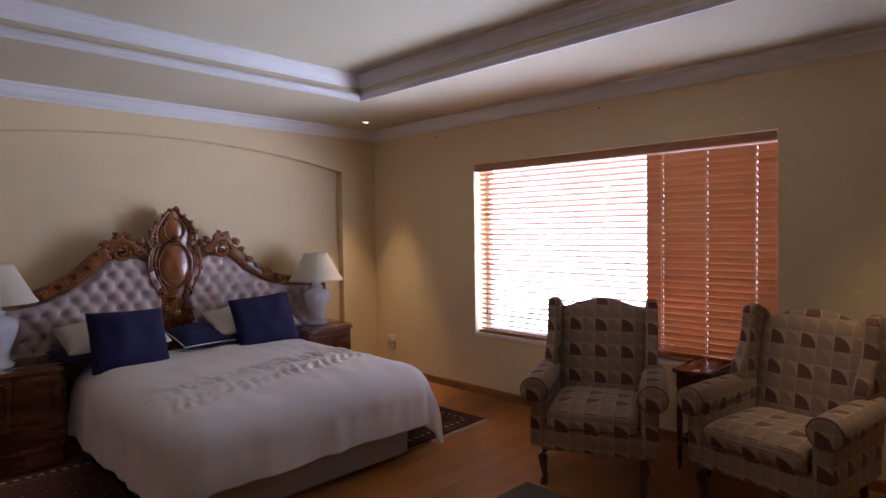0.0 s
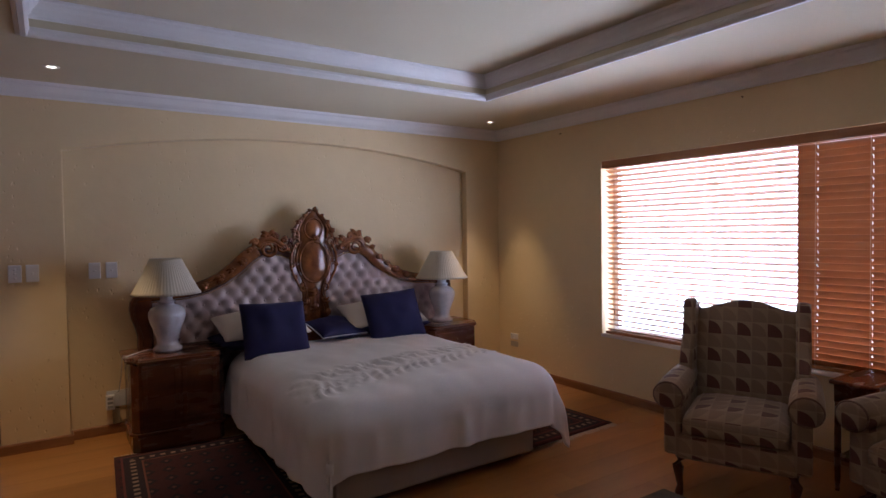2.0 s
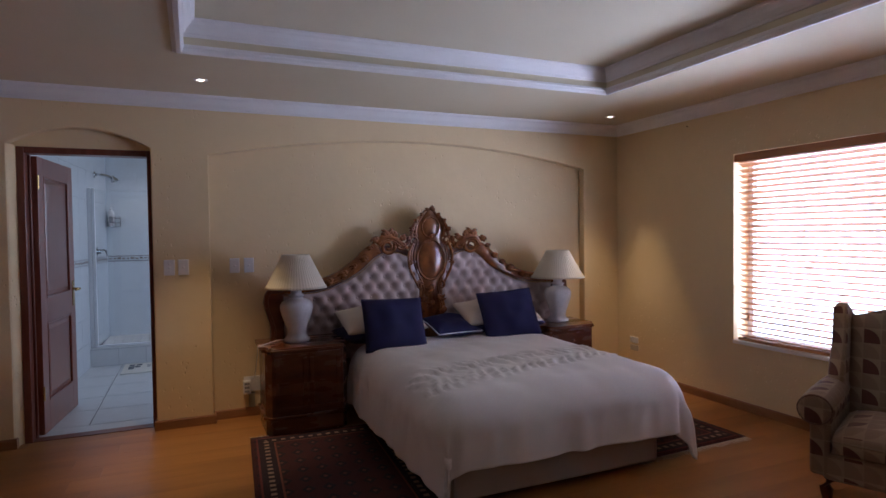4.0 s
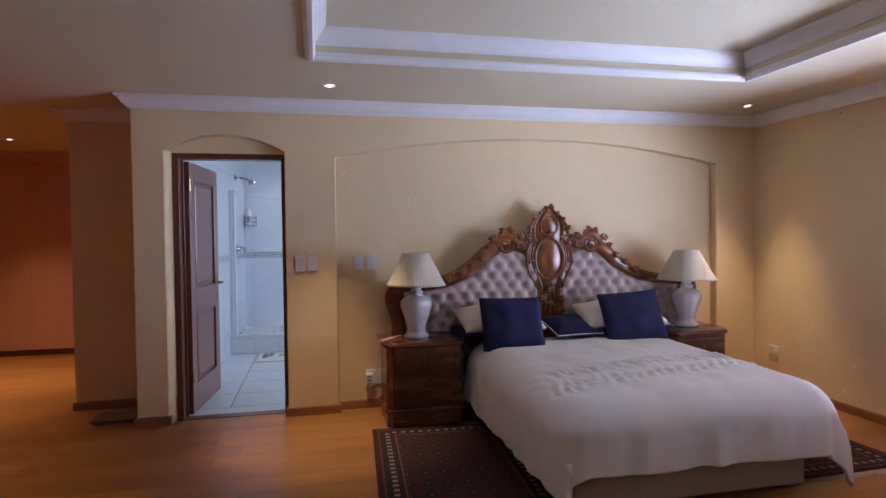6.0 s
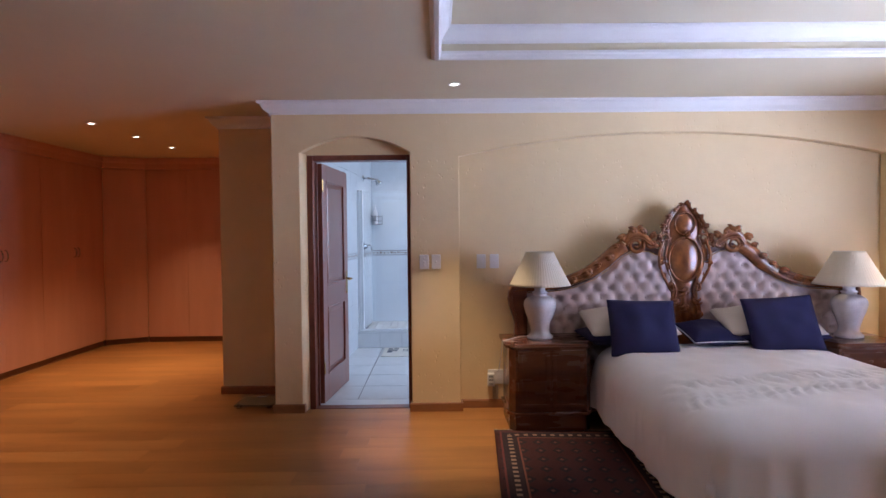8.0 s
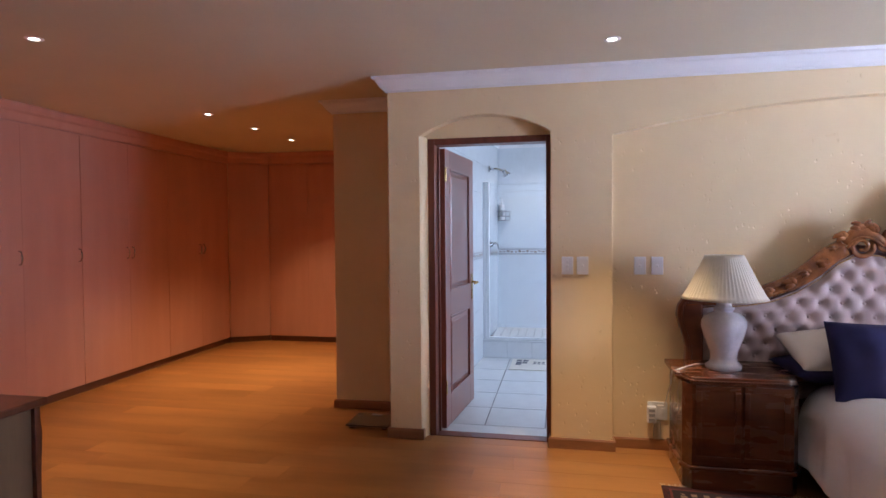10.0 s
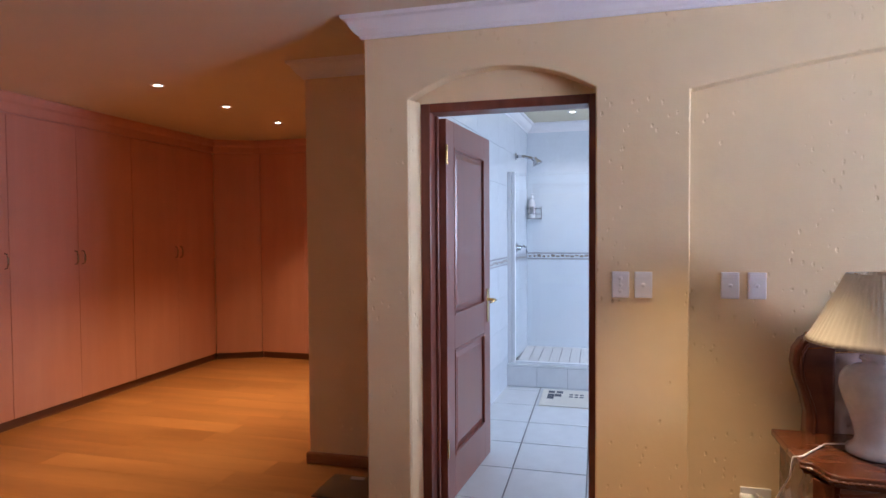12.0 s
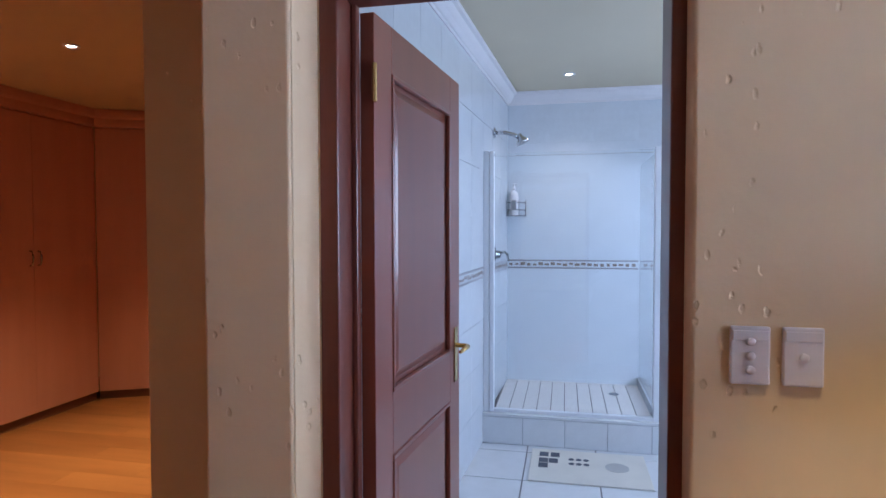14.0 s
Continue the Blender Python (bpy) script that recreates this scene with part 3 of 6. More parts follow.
# ---- bedroom window ----
win = thing("window_1", "wide white-framed window behind wooden blinds", "window", (0, 0, 0), kind="structure")
bm = bmesh.new()
for a in ((WY0, WY1, WZ0, WZ0 + 0.05), (WY0, WY1, WZ1 - 0.05, WZ1), (WY0, WY0 + 0.05, WZ0 + 0.05, WZ1 - 0.05), (WY1 - 0.05, WY1, WZ0 + 0.05, WZ1 - 0.05), (2.39, 2.44, WZ0 + 0.05, WZ1 - 0.05)):
    box(bm, 4.10, 4.15, a[0], a[1], a[2], a[3], 0.003)
part("window_frame", bm, ALU, win)
for y0, y1 in ((WY0 + 0.05, 2.39), (2.44, WY1 - 0.05)):
    bm = bmesh.new()
    box(bm, 4.122, 4.128, y0, y1, WZ0 + 0.05, WZ1 - 0.05)
    p = part("pane", bm, GLASS, win)
    p.visible_shadow = False
bm = bmesh.new()
box(bm, XW - 0.012, XW + 0.16, WY0 - 0.0, WY1, WZ0 - 0.015, WZ0 + 0.012, 0.004)
part("window_sill", bm, WHITE, win, "white painted sill")


def wooden_blind(y0, y1, tilt, label):
    """Slats of 50 mm hung on cords under a head rail."""
    bl = thing("wooden_blind", label, "blind", (XW + 0.035, (y0 + y1) / 2, WZ0 + 0.0125), group="wooden blinds in the window")
    half = (y1 - y0) / 2
    top, pitch = WZ1 - 0.095 - WZ0 - 0.0125, 0.0435
    bm = bmesh.new()
    box(bm, -0.012, 0.045, -half, half, top + 0.025, top + 0.07, 0.003)
    part("head_rail", bm, SLAT, bl)
    # a slat is a shallow arch with a cord slot at every ladder
    k = 3 if y1 - y0 < 1.2 else 4
    slots = [-half + 0.12 + (2 * half - 0.24) * i / (k - 1) for i in range(k)]
    cuts = sorted([-half, half] + [q + e for q in slots for e in (-0.0015, 0.0015)])
    bm = bmesh.new()
    n = 6
    for ya, yb in zip(cuts, cuts[1:]):
        for i in range(n):
            if i in (2, 3) and yb - ya < 0.005:
                continue
            a0, a1 = -0.025 + 0.05 * i / n, -0.025 + 0.05 * (i + 1) / n
            z0, z1 = 0.004 * (1 - (a0 / 0.025) ** 2), 0.004 * (1 - (a1 / 0.025) ** 2)
            v = [bm.verts.new((a, y, z + t)) for t in (0, 0.003) for a, z in ((a0, z0), (a1, z1)) for y in (ya, yb)]
            for q in ((0, 1, 3, 2), (4, 6, 7, 5)):
                bm.faces.new([v[j] for j in q])
            if i == 0:
                bm.faces.new([v[j] for j in (0, 4, 5, 1)])
            if i == n - 1:
                bm.faces.new([v[j] for j in (2, 3, 7, 6)])
    bmesh.ops.remove_doubles(bm, verts=bm.verts, dist=1e-6)
    bmesh.ops.transform(bm, matrix=Matrix.Rotation(radians(tilt), 4, "Y"), verts=bm.verts)
    bmesh.ops.recalc_face_normals(bm, faces=bm.faces)
    me = bpy.data.meshes.new("slat")
    bm.to_mesh(me)
    bm.free()
    me.materials.append(SLAT)
    count = round((top - 0.034) / pitch)
    pitch = (top - 0.034) / count
    rng = random.Random(int(y0 * 100))
    for i in range(count + 1):
        s = new("slat", me)
        s.parent = bl
        s.matrix_local = pose(0.012, 0, top - pitch * i, rng.uniform(-0.12, 0.12), rng.uniform(-0.9, 0.9), 0)
    bm = bmesh.new()
    box(bm, -0.012, 0.036, -half, half, 0.0, 0.022, 0.004)
    part("bottom_rail", bm, SLAT, bl)
    for yy in slots:
        bm = bmesh.new()
        for x in (-0.016, 0.04):
            tube(bm, [(x, yy, 0.01), (x, yy, top + 0.03)], 0.0012, 4)
        part("ladder_cord", bm, FRINGE, bl, "thin pale ladder cord")
    return bl


wooden_blind(2.410, 3.955, 25, "reddish-brown wooden slatted blind with its slats open to daylight")
wooden_blind(1.572, 2.407, 66.5, "reddish-brown wooden slatted blind with its slats nearly closed")
bm = bmesh.new()
box(bm, XW + 0.002, XW + 0.02, WY0 + 0.005, WY1 - 0.005, WZ1 - 0.065, WZ1 - 0.004, 0.004)
tagged(solid("blind_pelmet", bm, SLAT), "long reddish-brown wooden pelmet across both blinds", "pelmet")
bm = bmesh.new()
tube(bm, [(XW + 0.003, 3.84, 1.9), (XW + 0.003, 3.835, 1.3), (XW + 0.003, 3.84, 0.75)], 0.002, 5)
box(bm, XW - 0.004, XW + 0.01, 3.833, 3.847, 0.72, 0.76, 0.003)
tagged(solid("pull_cord", bm, SLAT), "thin pull cord with a wooden tassel beside the blind", "cord")




# ---- bed ----
BXC = 1.847
bed = thing("bed", "double bed with a beige base and carved tufted headboard", "bed", (BXC, 4.3, 0))
bm = bmesh.new()
box(bm, -0.68, 0.68, -0.99, 0.93, 0.03, 0.30, 0.02)
part("base", bm, BASECLOTH, bed, "pale beige cloth-covered bed base")
bm = bmesh.new()
box(bm, -0.66, 0.66, -0.90, 0.90, 0.302, 0.47, 0.07)
part("mattress", bm, LINEN, bed)
for x in (-0.6, 0.6):
    for y in (-0.8, 0.8):
        bm = bmesh.new()
        lathe(bm, [(0.025, 0), (0.03, 0.03)], 10, (x, y, 0))
        part("foot", bm, DARK, bed)

HY = 5.30 - 4.3   # the headboard's front


def top_of(u):
    """Upper edge of the upholstery at a distance from the middle."""
    u = abs(u)
    pts = [(0.0, 1.22), (0.19, 1.235), (0.28, 1.275), (0.40, 1.285), (0.50, 1.23), (0.60, 1.14), (0.72, 1.06), (0.85, 1.005), (1.0, 0.975), (1.2, 0.965), (1.35, 0.95)]
    return float(np.interp(u, [p[0] for p in pts], [p[1] for p in pts]))


for s in (-1, 1):
    bm = bmesh.new()
    nu, nz, lo = 110, 56, 0.42
    grid = []
    for i in range(nu + 1):
        u = 0.10 + (1.27 - 0.10) * i / nu
        t = top_of(u)
        col = []
        for j in range(nz + 1):
            z = lo + (t - lo) * j / nz
            a, c = u / 0.118 + z / 0.165, u / 0.118 - z / 0.165
            pl = (abs(math.sin(math.pi * a)) * abs(math.sin(math.pi * c))) ** 0.5
            # the nearest button of the staggered rows
            d2 = min(math.hypot(u - 0.059 * (round(u / 0.059 + du)), z - 0.0825 * round(z / 0.0825 + dz_)) if (round(u / 0.059 + du) + round(z / 0.0825 + dz_)) % 2 == 0 else 1 for du in (-0.5, 0, 0.5) for dz_ in (-0.5, 0, 0.5))
            h = 0.72 * (1 - math.exp(-(d2 / 0.03) ** 2)) + 0.28 * pl
            rim = min(1, (t - z) / 0.05, (1.27 - u) / 0.05, (u - 0.1) / 0.03 + 0.5)
            col.append(bm.verts.new((s * u, HY + 0.014 - 0.042 * h * max(0.15, rim), z)))
        grid.append(col)
    for i in range(nu):
        for j in range(nz):
            bm.faces.new((grid[i][j], grid[i + 1][j], grid[i + 1][j + 1], grid[i][j + 1]))
    bmesh.ops.recalc_face_normals(bm, faces=bm.faces)
    up = part("upholstery", bm, VELVET, bed, "deep-buttoned pinkish-grey velvet panel", smooth=True)
    bm = bmesh.new()
    for m_ in range(0, 40):
        for k_ in range(-20, 30):
            u, z = 0.059 * m_, 0.0825 * k_
            if (m_ + k_) % 2 == 0 and 0.2 < u < 1.2 and 0.6 < z < top_of(u) - 0.04:
                bmesh.ops.create_icosphere(bm, subdivisions=1, radius=0.011, matrix=Matrix.Translation((s * u, HY + 0.010, z)) @ Matrix.Diagonal((1, 0.6, 1, 1)))
    tagged(part("buttons", bm, VELVET, up, "small covered buttons", smooth=True), kind="stuff")

# backing board that holds the panels and the carving
bm = bmesh.new()
out = [(u, top_of(u) + 0.05) for u in [-1.33 + 2.66 * i / 60 for i in range(61)]]
prism(bm, [(-1.33, 0.0), *out, (1.33, 0.0)][::-1], HY + 0.02, HY + 0.07)
part("backboard", bm, MAHOG, bed)


def bar(pts, r, flat=0.8, segs=8):
    """A bar whose few points are first drawn out into a smooth curve."""
    if len(pts) < 10:
        rr = r if isinstance(r, (list, tuple)) else [r] * len(pts)
        p = [Vector(q) for q in pts]
        p, rr = [2 * p[0] - p[1], *p, 2 * p[-1] - p[-2]], [rr[0], *rr, rr[-1]]
        out_, rad_ = [], []
        for i in range(1, len(p) - 2):
            for k in range(5):
                t = k / 5
                a_, b_, c_, d_ = p[i - 1], p[i], p[i + 1], p[i + 2]
                out_.append(0.5 * (2 * b_ + (c_ - a_) * t + (2 * a_ - 5 * b_ + 4 * c_ - d_) * t * t + (3 * b_ - a_ - 3 * c_ + d_) * t ** 3))
                rad_.append(rr[i] + (rr[i + 1] - rr[i]) * t)
        pts, r = out_ + [p[-2]], rad_ + [rr[-2]]
    tube(bm, pts, r, segs, flat)


def scroll(cx, cz, r, turns, start, s, y, thick, grow=0.75):
    """A spiral bar that winds in towards its eye."""
    pts, rad = [], []
    n = int(18 * turns)
    for i in range(n + 1):
        k = i / n
        a = start + s * k * turns * 2 * math.pi
        rr = r * (1 - grow * k)
        pts.append((cx + rr * math.cos(a), y - 0.012 * k, cz + rr * math.sin(a)))
        rad.append(thick * (1 - 0.45 * k))
    bar(pts, rad)


def acanthus(x, z, angle, length, s, y, width=0.03):
    """A curled leaf of three lobes."""
    for k, d in ((-0.45, 0.75), (0.0, 1.0), (0.45, 0.75)):
        a = angle + k
        pts, rad = [], []
        for i in range(6):
            t = i / 5
            b_ = a - s * 0.7 * t * t
            pts.append((x + 0.8 * length * d * t * math.cos(b_), y - 0.03 * math.sin(t * 2.6), z + 0.8 * length * d * t * math.sin(b_)))
            rad.append(max(0.003, width * 0.72 * math.sin(0.35 + 2.5 * t)))
        bar(pts, rad, 0.7, 7)


RY = HY - 0.012


def leaf(x, z, angle, length, s, y, width=0.03):
    global bm
    keep, bm = bm, bmesh.new()
    acanthus(x, z, angle, length, s, y, width)
    part("carved_leaf", bm, BURR, bed, smooth=True)
    bm = keep


for s in (-1, 1):
    # the sweeping rail over each panel
    bm = bmesh.new()
    us = [0.44, 0.52, 0.60, 0.70, 0.80, 0.92, 1.06, 1.2, 1.31]
    pts = [(s * u - (0.035 if s < 0 else 0), RY, top_of(u) + 0.045 + 0.02 * max(0, 1 - u)) for u in us]
    bar(pts, [0.055, 0.058, 0.058, 0.052, 0.046, 0.042, 0.038, 0.036, 0.034], 0.62, 12)
    bar([(x, y - 0.022, z - 0.028) for x, y, z in pts], 0.011)
    bar([(x, y - 0.026, z + 0.016) for x, y, z in pts], 0.009)
    part("rail", bm, BURR, bed, "polished carved walnut rail", smooth=True)
    bm = bmesh.new()
    scroll(s * 0.385, 1.325, 0.066, 1.5, math.pi / 2 + s * 0.9, s, RY - 0.01, 0.018)
    bar([(s * 0.47, RY - 0.01, 1.34), (s * 0.42, RY - 0.015, 1.405), (s * 0.34, RY - 0.018, 1.40), (s * 0.27, RY - 0.015, 1.345), (s * 0.215, RY - 0.01, 1.31)], [0.026, 0.032, 0.029, 0.024, 0.018])
    bar([(s * 0.47, RY - 0.03, 1.315), (s * 0.42, RY - 0.036, 1.375), (s * 0.34, RY - 0.036, 1.37), (s * 0.28, RY - 0.03, 1.325)], 0.008)
    scroll(s * 0.265, 1.335, 0.042, 1.3, math.pi / 2 - s * 1.0, -s, RY - 0.02, 0.012)
    leaf(s * 0.365, 1.43, math.pi / 2 - s * 0.15, 0.07, -s, RY, 0.022)
    leaf(s * 0.52, 1.31, math.pi / 2 - s * 0.75, 0.07, s, RY - 0.01, 0.018)
    leaf(s * 0.66, 1.16, math.pi / 2 - s * 0.8, 0.08, s, RY - 0.015, 0.018)
    leaf(s * 0.98, 1.03, math.pi / 2 - s * 1.15, 0.09, s, RY - 0.02, 0.018)
    leaf(s * 0.40, 1.41, math.pi / 2, 0.085, s, RY)
    leaf(s * 0.33, 1.405, math.pi / 2 + s * 0.35, 0.07, s, RY)
    leaf(s * 0.47, 1.375, math.pi / 2 - s * 0.9, 0.085, s, RY)
    leaf(s * 0.26, 1.375, math.pi / 2 - s * 0.1, 0.075, -s, RY)
    leaf(s * 0.74, 1.10, math.pi / 2 - s * 0.9, 0.10, s, RY - 0.02)
    leaf(s * 0.86, 1.05, math.pi / 2 - s * 1.1, 0.09, s, RY - 0.02)
    leaf(s * 1.10, 1.01, math.pi / 2 - s * 1.2, 0.10, s, RY - 0.02)
    leaf(s * 0.58, 1.22, math.pi / 2 - s * 0.8, 0.07, s, RY - 0.03)
    part("carved_scroll", bm, BURR, bed, "carved walnut scroll with acanthus leaves", smooth=True)
    # the end posts, flat boards sawn to an S
    bm = bmesh.new()
    edge_ = [(1.36, 0.0), (1.36, 0.56), (1.348, 0.64), (1.346, 0.71), (1.362, 0.78), (1.386, 0.85), (1.397, 0.91), (1.39, 0.965), (1.365, 1.005), (1.325, 1.03), (1.27, 1.03), (1.245, 1.0), (1.245, 0.0)]
    prism(bm, [(s * u, z) for u, z in edge_], RY - 0.03, RY + 0.045)
    post = part("end_post", bm, MAHOG, bed, "dark bowed end post", bevel=0.014, segments=3)
    bm = bmesh.new()
    bar([(s * (u - 0.028), RY - 0.034, z - 0.01) for u, z in edge_[2:10]], 0.006)
    part("moulding", bm, MAHOG, post, smooth=True)
    # gilt bead along the panel's edge
    bm = bmesh.new()
    for i in range(100):
        u = 0.19 + 1.08 * i / 100
        bmesh.ops.create_icosphere(bm, subdivisions=1, radius=0.006, matrix=Matrix.Translation((s * u, HY - 0.016, top_of(u) - 0.006)))
    tagged(part("bead_trim", bm, BRASS, bed, "fine beaded trim"), kind="stuff")

# the tall middle shield and its crest
bm = bmesh.new()
ZW = [(0.30, 0.09), (0.62, 0.10), (0.74, 0.122), (0.80, 0.125), (0.88, 0.105), (0.96, 0.086), (1.03, 0.108), (1.10, 0.148), (1.18, 0.172), (1.25, 0.174), (1.32, 0.155), (1.38, 0.128), (1.42, 0.128), (1.46, 0.132), (1.51, 0.118), (1.56, 0.088), (1.60, 0.058), (1.64, 0.028)]


def half_width(z):
    return float(np.interp(z, [a for a, _ in ZW], [b for _, b in ZW]))


def dome(x, z, cz, rx, rz, h):
    """Height of a polished oval boss at a point of the shield."""
    q = 1 - (x / rx) ** 2 - ((z - cz) / rz) ** 2
    return h * q ** 0.5 if q > 0 else 0.0


rows = []
for j in range(91):
    z = 0.30 + 1.34 * j / 90
    w = half_width(z)
    row = []
    for i in range(33):
        k = -1 + i / 16
        rise = 0.03 * (1 - k * k) ** 0.5 + dome(k * w, z, 1.205, 0.122, 0.165, 0.022) + dome(k * w, z, 1.485, 0.076, 0.082, 0.014)
        rise += 0.012 * max(0, 1 - abs(z - 0.78) / 0.14) * math.cos(k * 9) ** 2
        row.append(bm.verts.new((k * w, HY + 0.012 - rise, z)))
    rows.append(row)
for j in range(90):
    for i in range(32):
        bm.faces.new((rows[j][i], rows[j][i + 1], rows[j + 1][i + 1], rows[j + 1][i]))
part("shield", bm, BURR, bed, "tall polished walnut shield", smooth=True)
bm = bmesh.new()
prism(bm, [(w, z) for z, w in ZW] + [(-w, z) for z, w in ZW[::-1]], HY + 0.013, HY + 0.05)
part("shield_back", bm, MAHOG, bed)
bm = bmesh.new()
CY = HY - 0.025
ROUND = [2 * math.pi * i / 40 for i in range(41)]
bar([(0.128 * math.sin(a), CY - 0.006, 1.205 + 0.172 * math.cos(a)) for a in ROUND], 0.010)
bar([(0.080 * math.sin(a), CY - 0.004, 1.485 + 0.087 * math.cos(a)) for a in ROUND], 0.008)
for s in (-1, 1):
    # double moulding that follows the shield's outline, bowed in at the waist
    zs = [0.62 + 0.76 * i / 30 for i in range(31)]
    bar([(s * half_width(z), CY + 0.022, z) for z in zs], [0.012 + 0.008 * math.sin(math.pi * i / 30) for i in range(31)])
    bar([(s * (half_width(z) - 0.022), CY + 0.004, z) for z in zs], [0.006 + 0.004 * math.sin(math.pi * i / 30) for i in range(31)])
    zs = [1.40 + 0.235 * i / 20 for i in range(21)]
    bar([(s * half_width(z), CY + 0.018, z) for z in zs], [0.017 - 0.006 * i / 20 for i in range(21)])
    scroll(s * 0.095, 0.985, 0.036, 1.1, math.pi / 2, -s, CY, 0.010)
    scroll(s * 0.150, 1.375, 0.042, 1.3, -math.pi / 2, s, CY + 0.005, 0.012)
    scroll(s * 0.158, 1.455, 0.030, 1.0, 0, s, CY + 0.005, 0.009)
    scroll(s * 0.215, 1.335, 0.034, 1.2, math.pi, -s, CY + 0.012, 0.010)
    # pierced flange of C-scrolls outside the crest's panel
    bar([(s * 0.085, CY + 0.02, 1.59), (s * 0.125, CY + 0.012, 1.54), (s * 0.158, CY + 0.008, 1.48), (s * 0.172, CY + 0.008, 1.42), (s * 0.205, CY + 0.01, 1.37), (s * 0.235, CY + 0.015, 1.325)], [0.009, 0.014, 0.017, 0.015, 0.016, 0.012])
    bar([(s * 0.16, CY + 0.0, 1.36), (s * 0.195, CY - 0.004, 1.28), (s * 0.20, CY, 1.20), (s * 0.185, CY + 0.004, 1.12), (s * 0.14, CY + 0.008, 1.03), (s * 0.115, CY + 0.01, 0.97)], [0.010, 0.013, 0.014, 0.013, 0.011, 0.008])
    leaf(s * 0.195, 1.16, math.pi / 2 - s * 0.1, 0.07, -s, CY + 0.005, 0.014)
    leaf(s * 0.155, 1.455, math.pi / 2 - s * 0.35, 0.06, s, CY + 0.02, 0.020)
    leaf(s * 0.112, 1.53, math.pi / 2 - s * 0.45, 0.055, s, CY + 0.02, 0.018)
    leaf(s * 0.065, 1.585, math.pi / 2 - s * 0.35, 0.045, s, CY + 0.02, 0.016)
    leaf(s * 0.02, 1.625, math.pi / 2 - s * 0.2, 0.045, s, CY + 0.02, 0.016)
    leaf(s * 0.185, 1.40, -s * 0.2 + (0 if s > 0 else math.pi), 0.06, s, CY + 0.015, 0.018)
    leaf(s * 0.06, 0.90, -math.pi / 2 + s * 0.45, 0.10, -s, CY, 0.022)
    leaf(s * 0.11, 0.80, -math.pi / 2 + s * 0.25, 0.09, s, CY + 0.01, 0.022)
leaf(0, 1.385, math.pi / 2, 0.07, 1, CY - 0.012, 0.02)
leaf(0, 1.635, math.pi / 2, 0.05, 1, CY, 0.02)
leaf(0, 0.99, -math.pi / 2, 0.11, 1, CY - 0.005, 0.024)
leaf(0, 0.86, -math.pi / 2, 0.10, 1, CY - 0.005, 0.024)
part("crest", bm, BURR, bed, "carved walnut crest of scrolls and leaves", smooth=True)


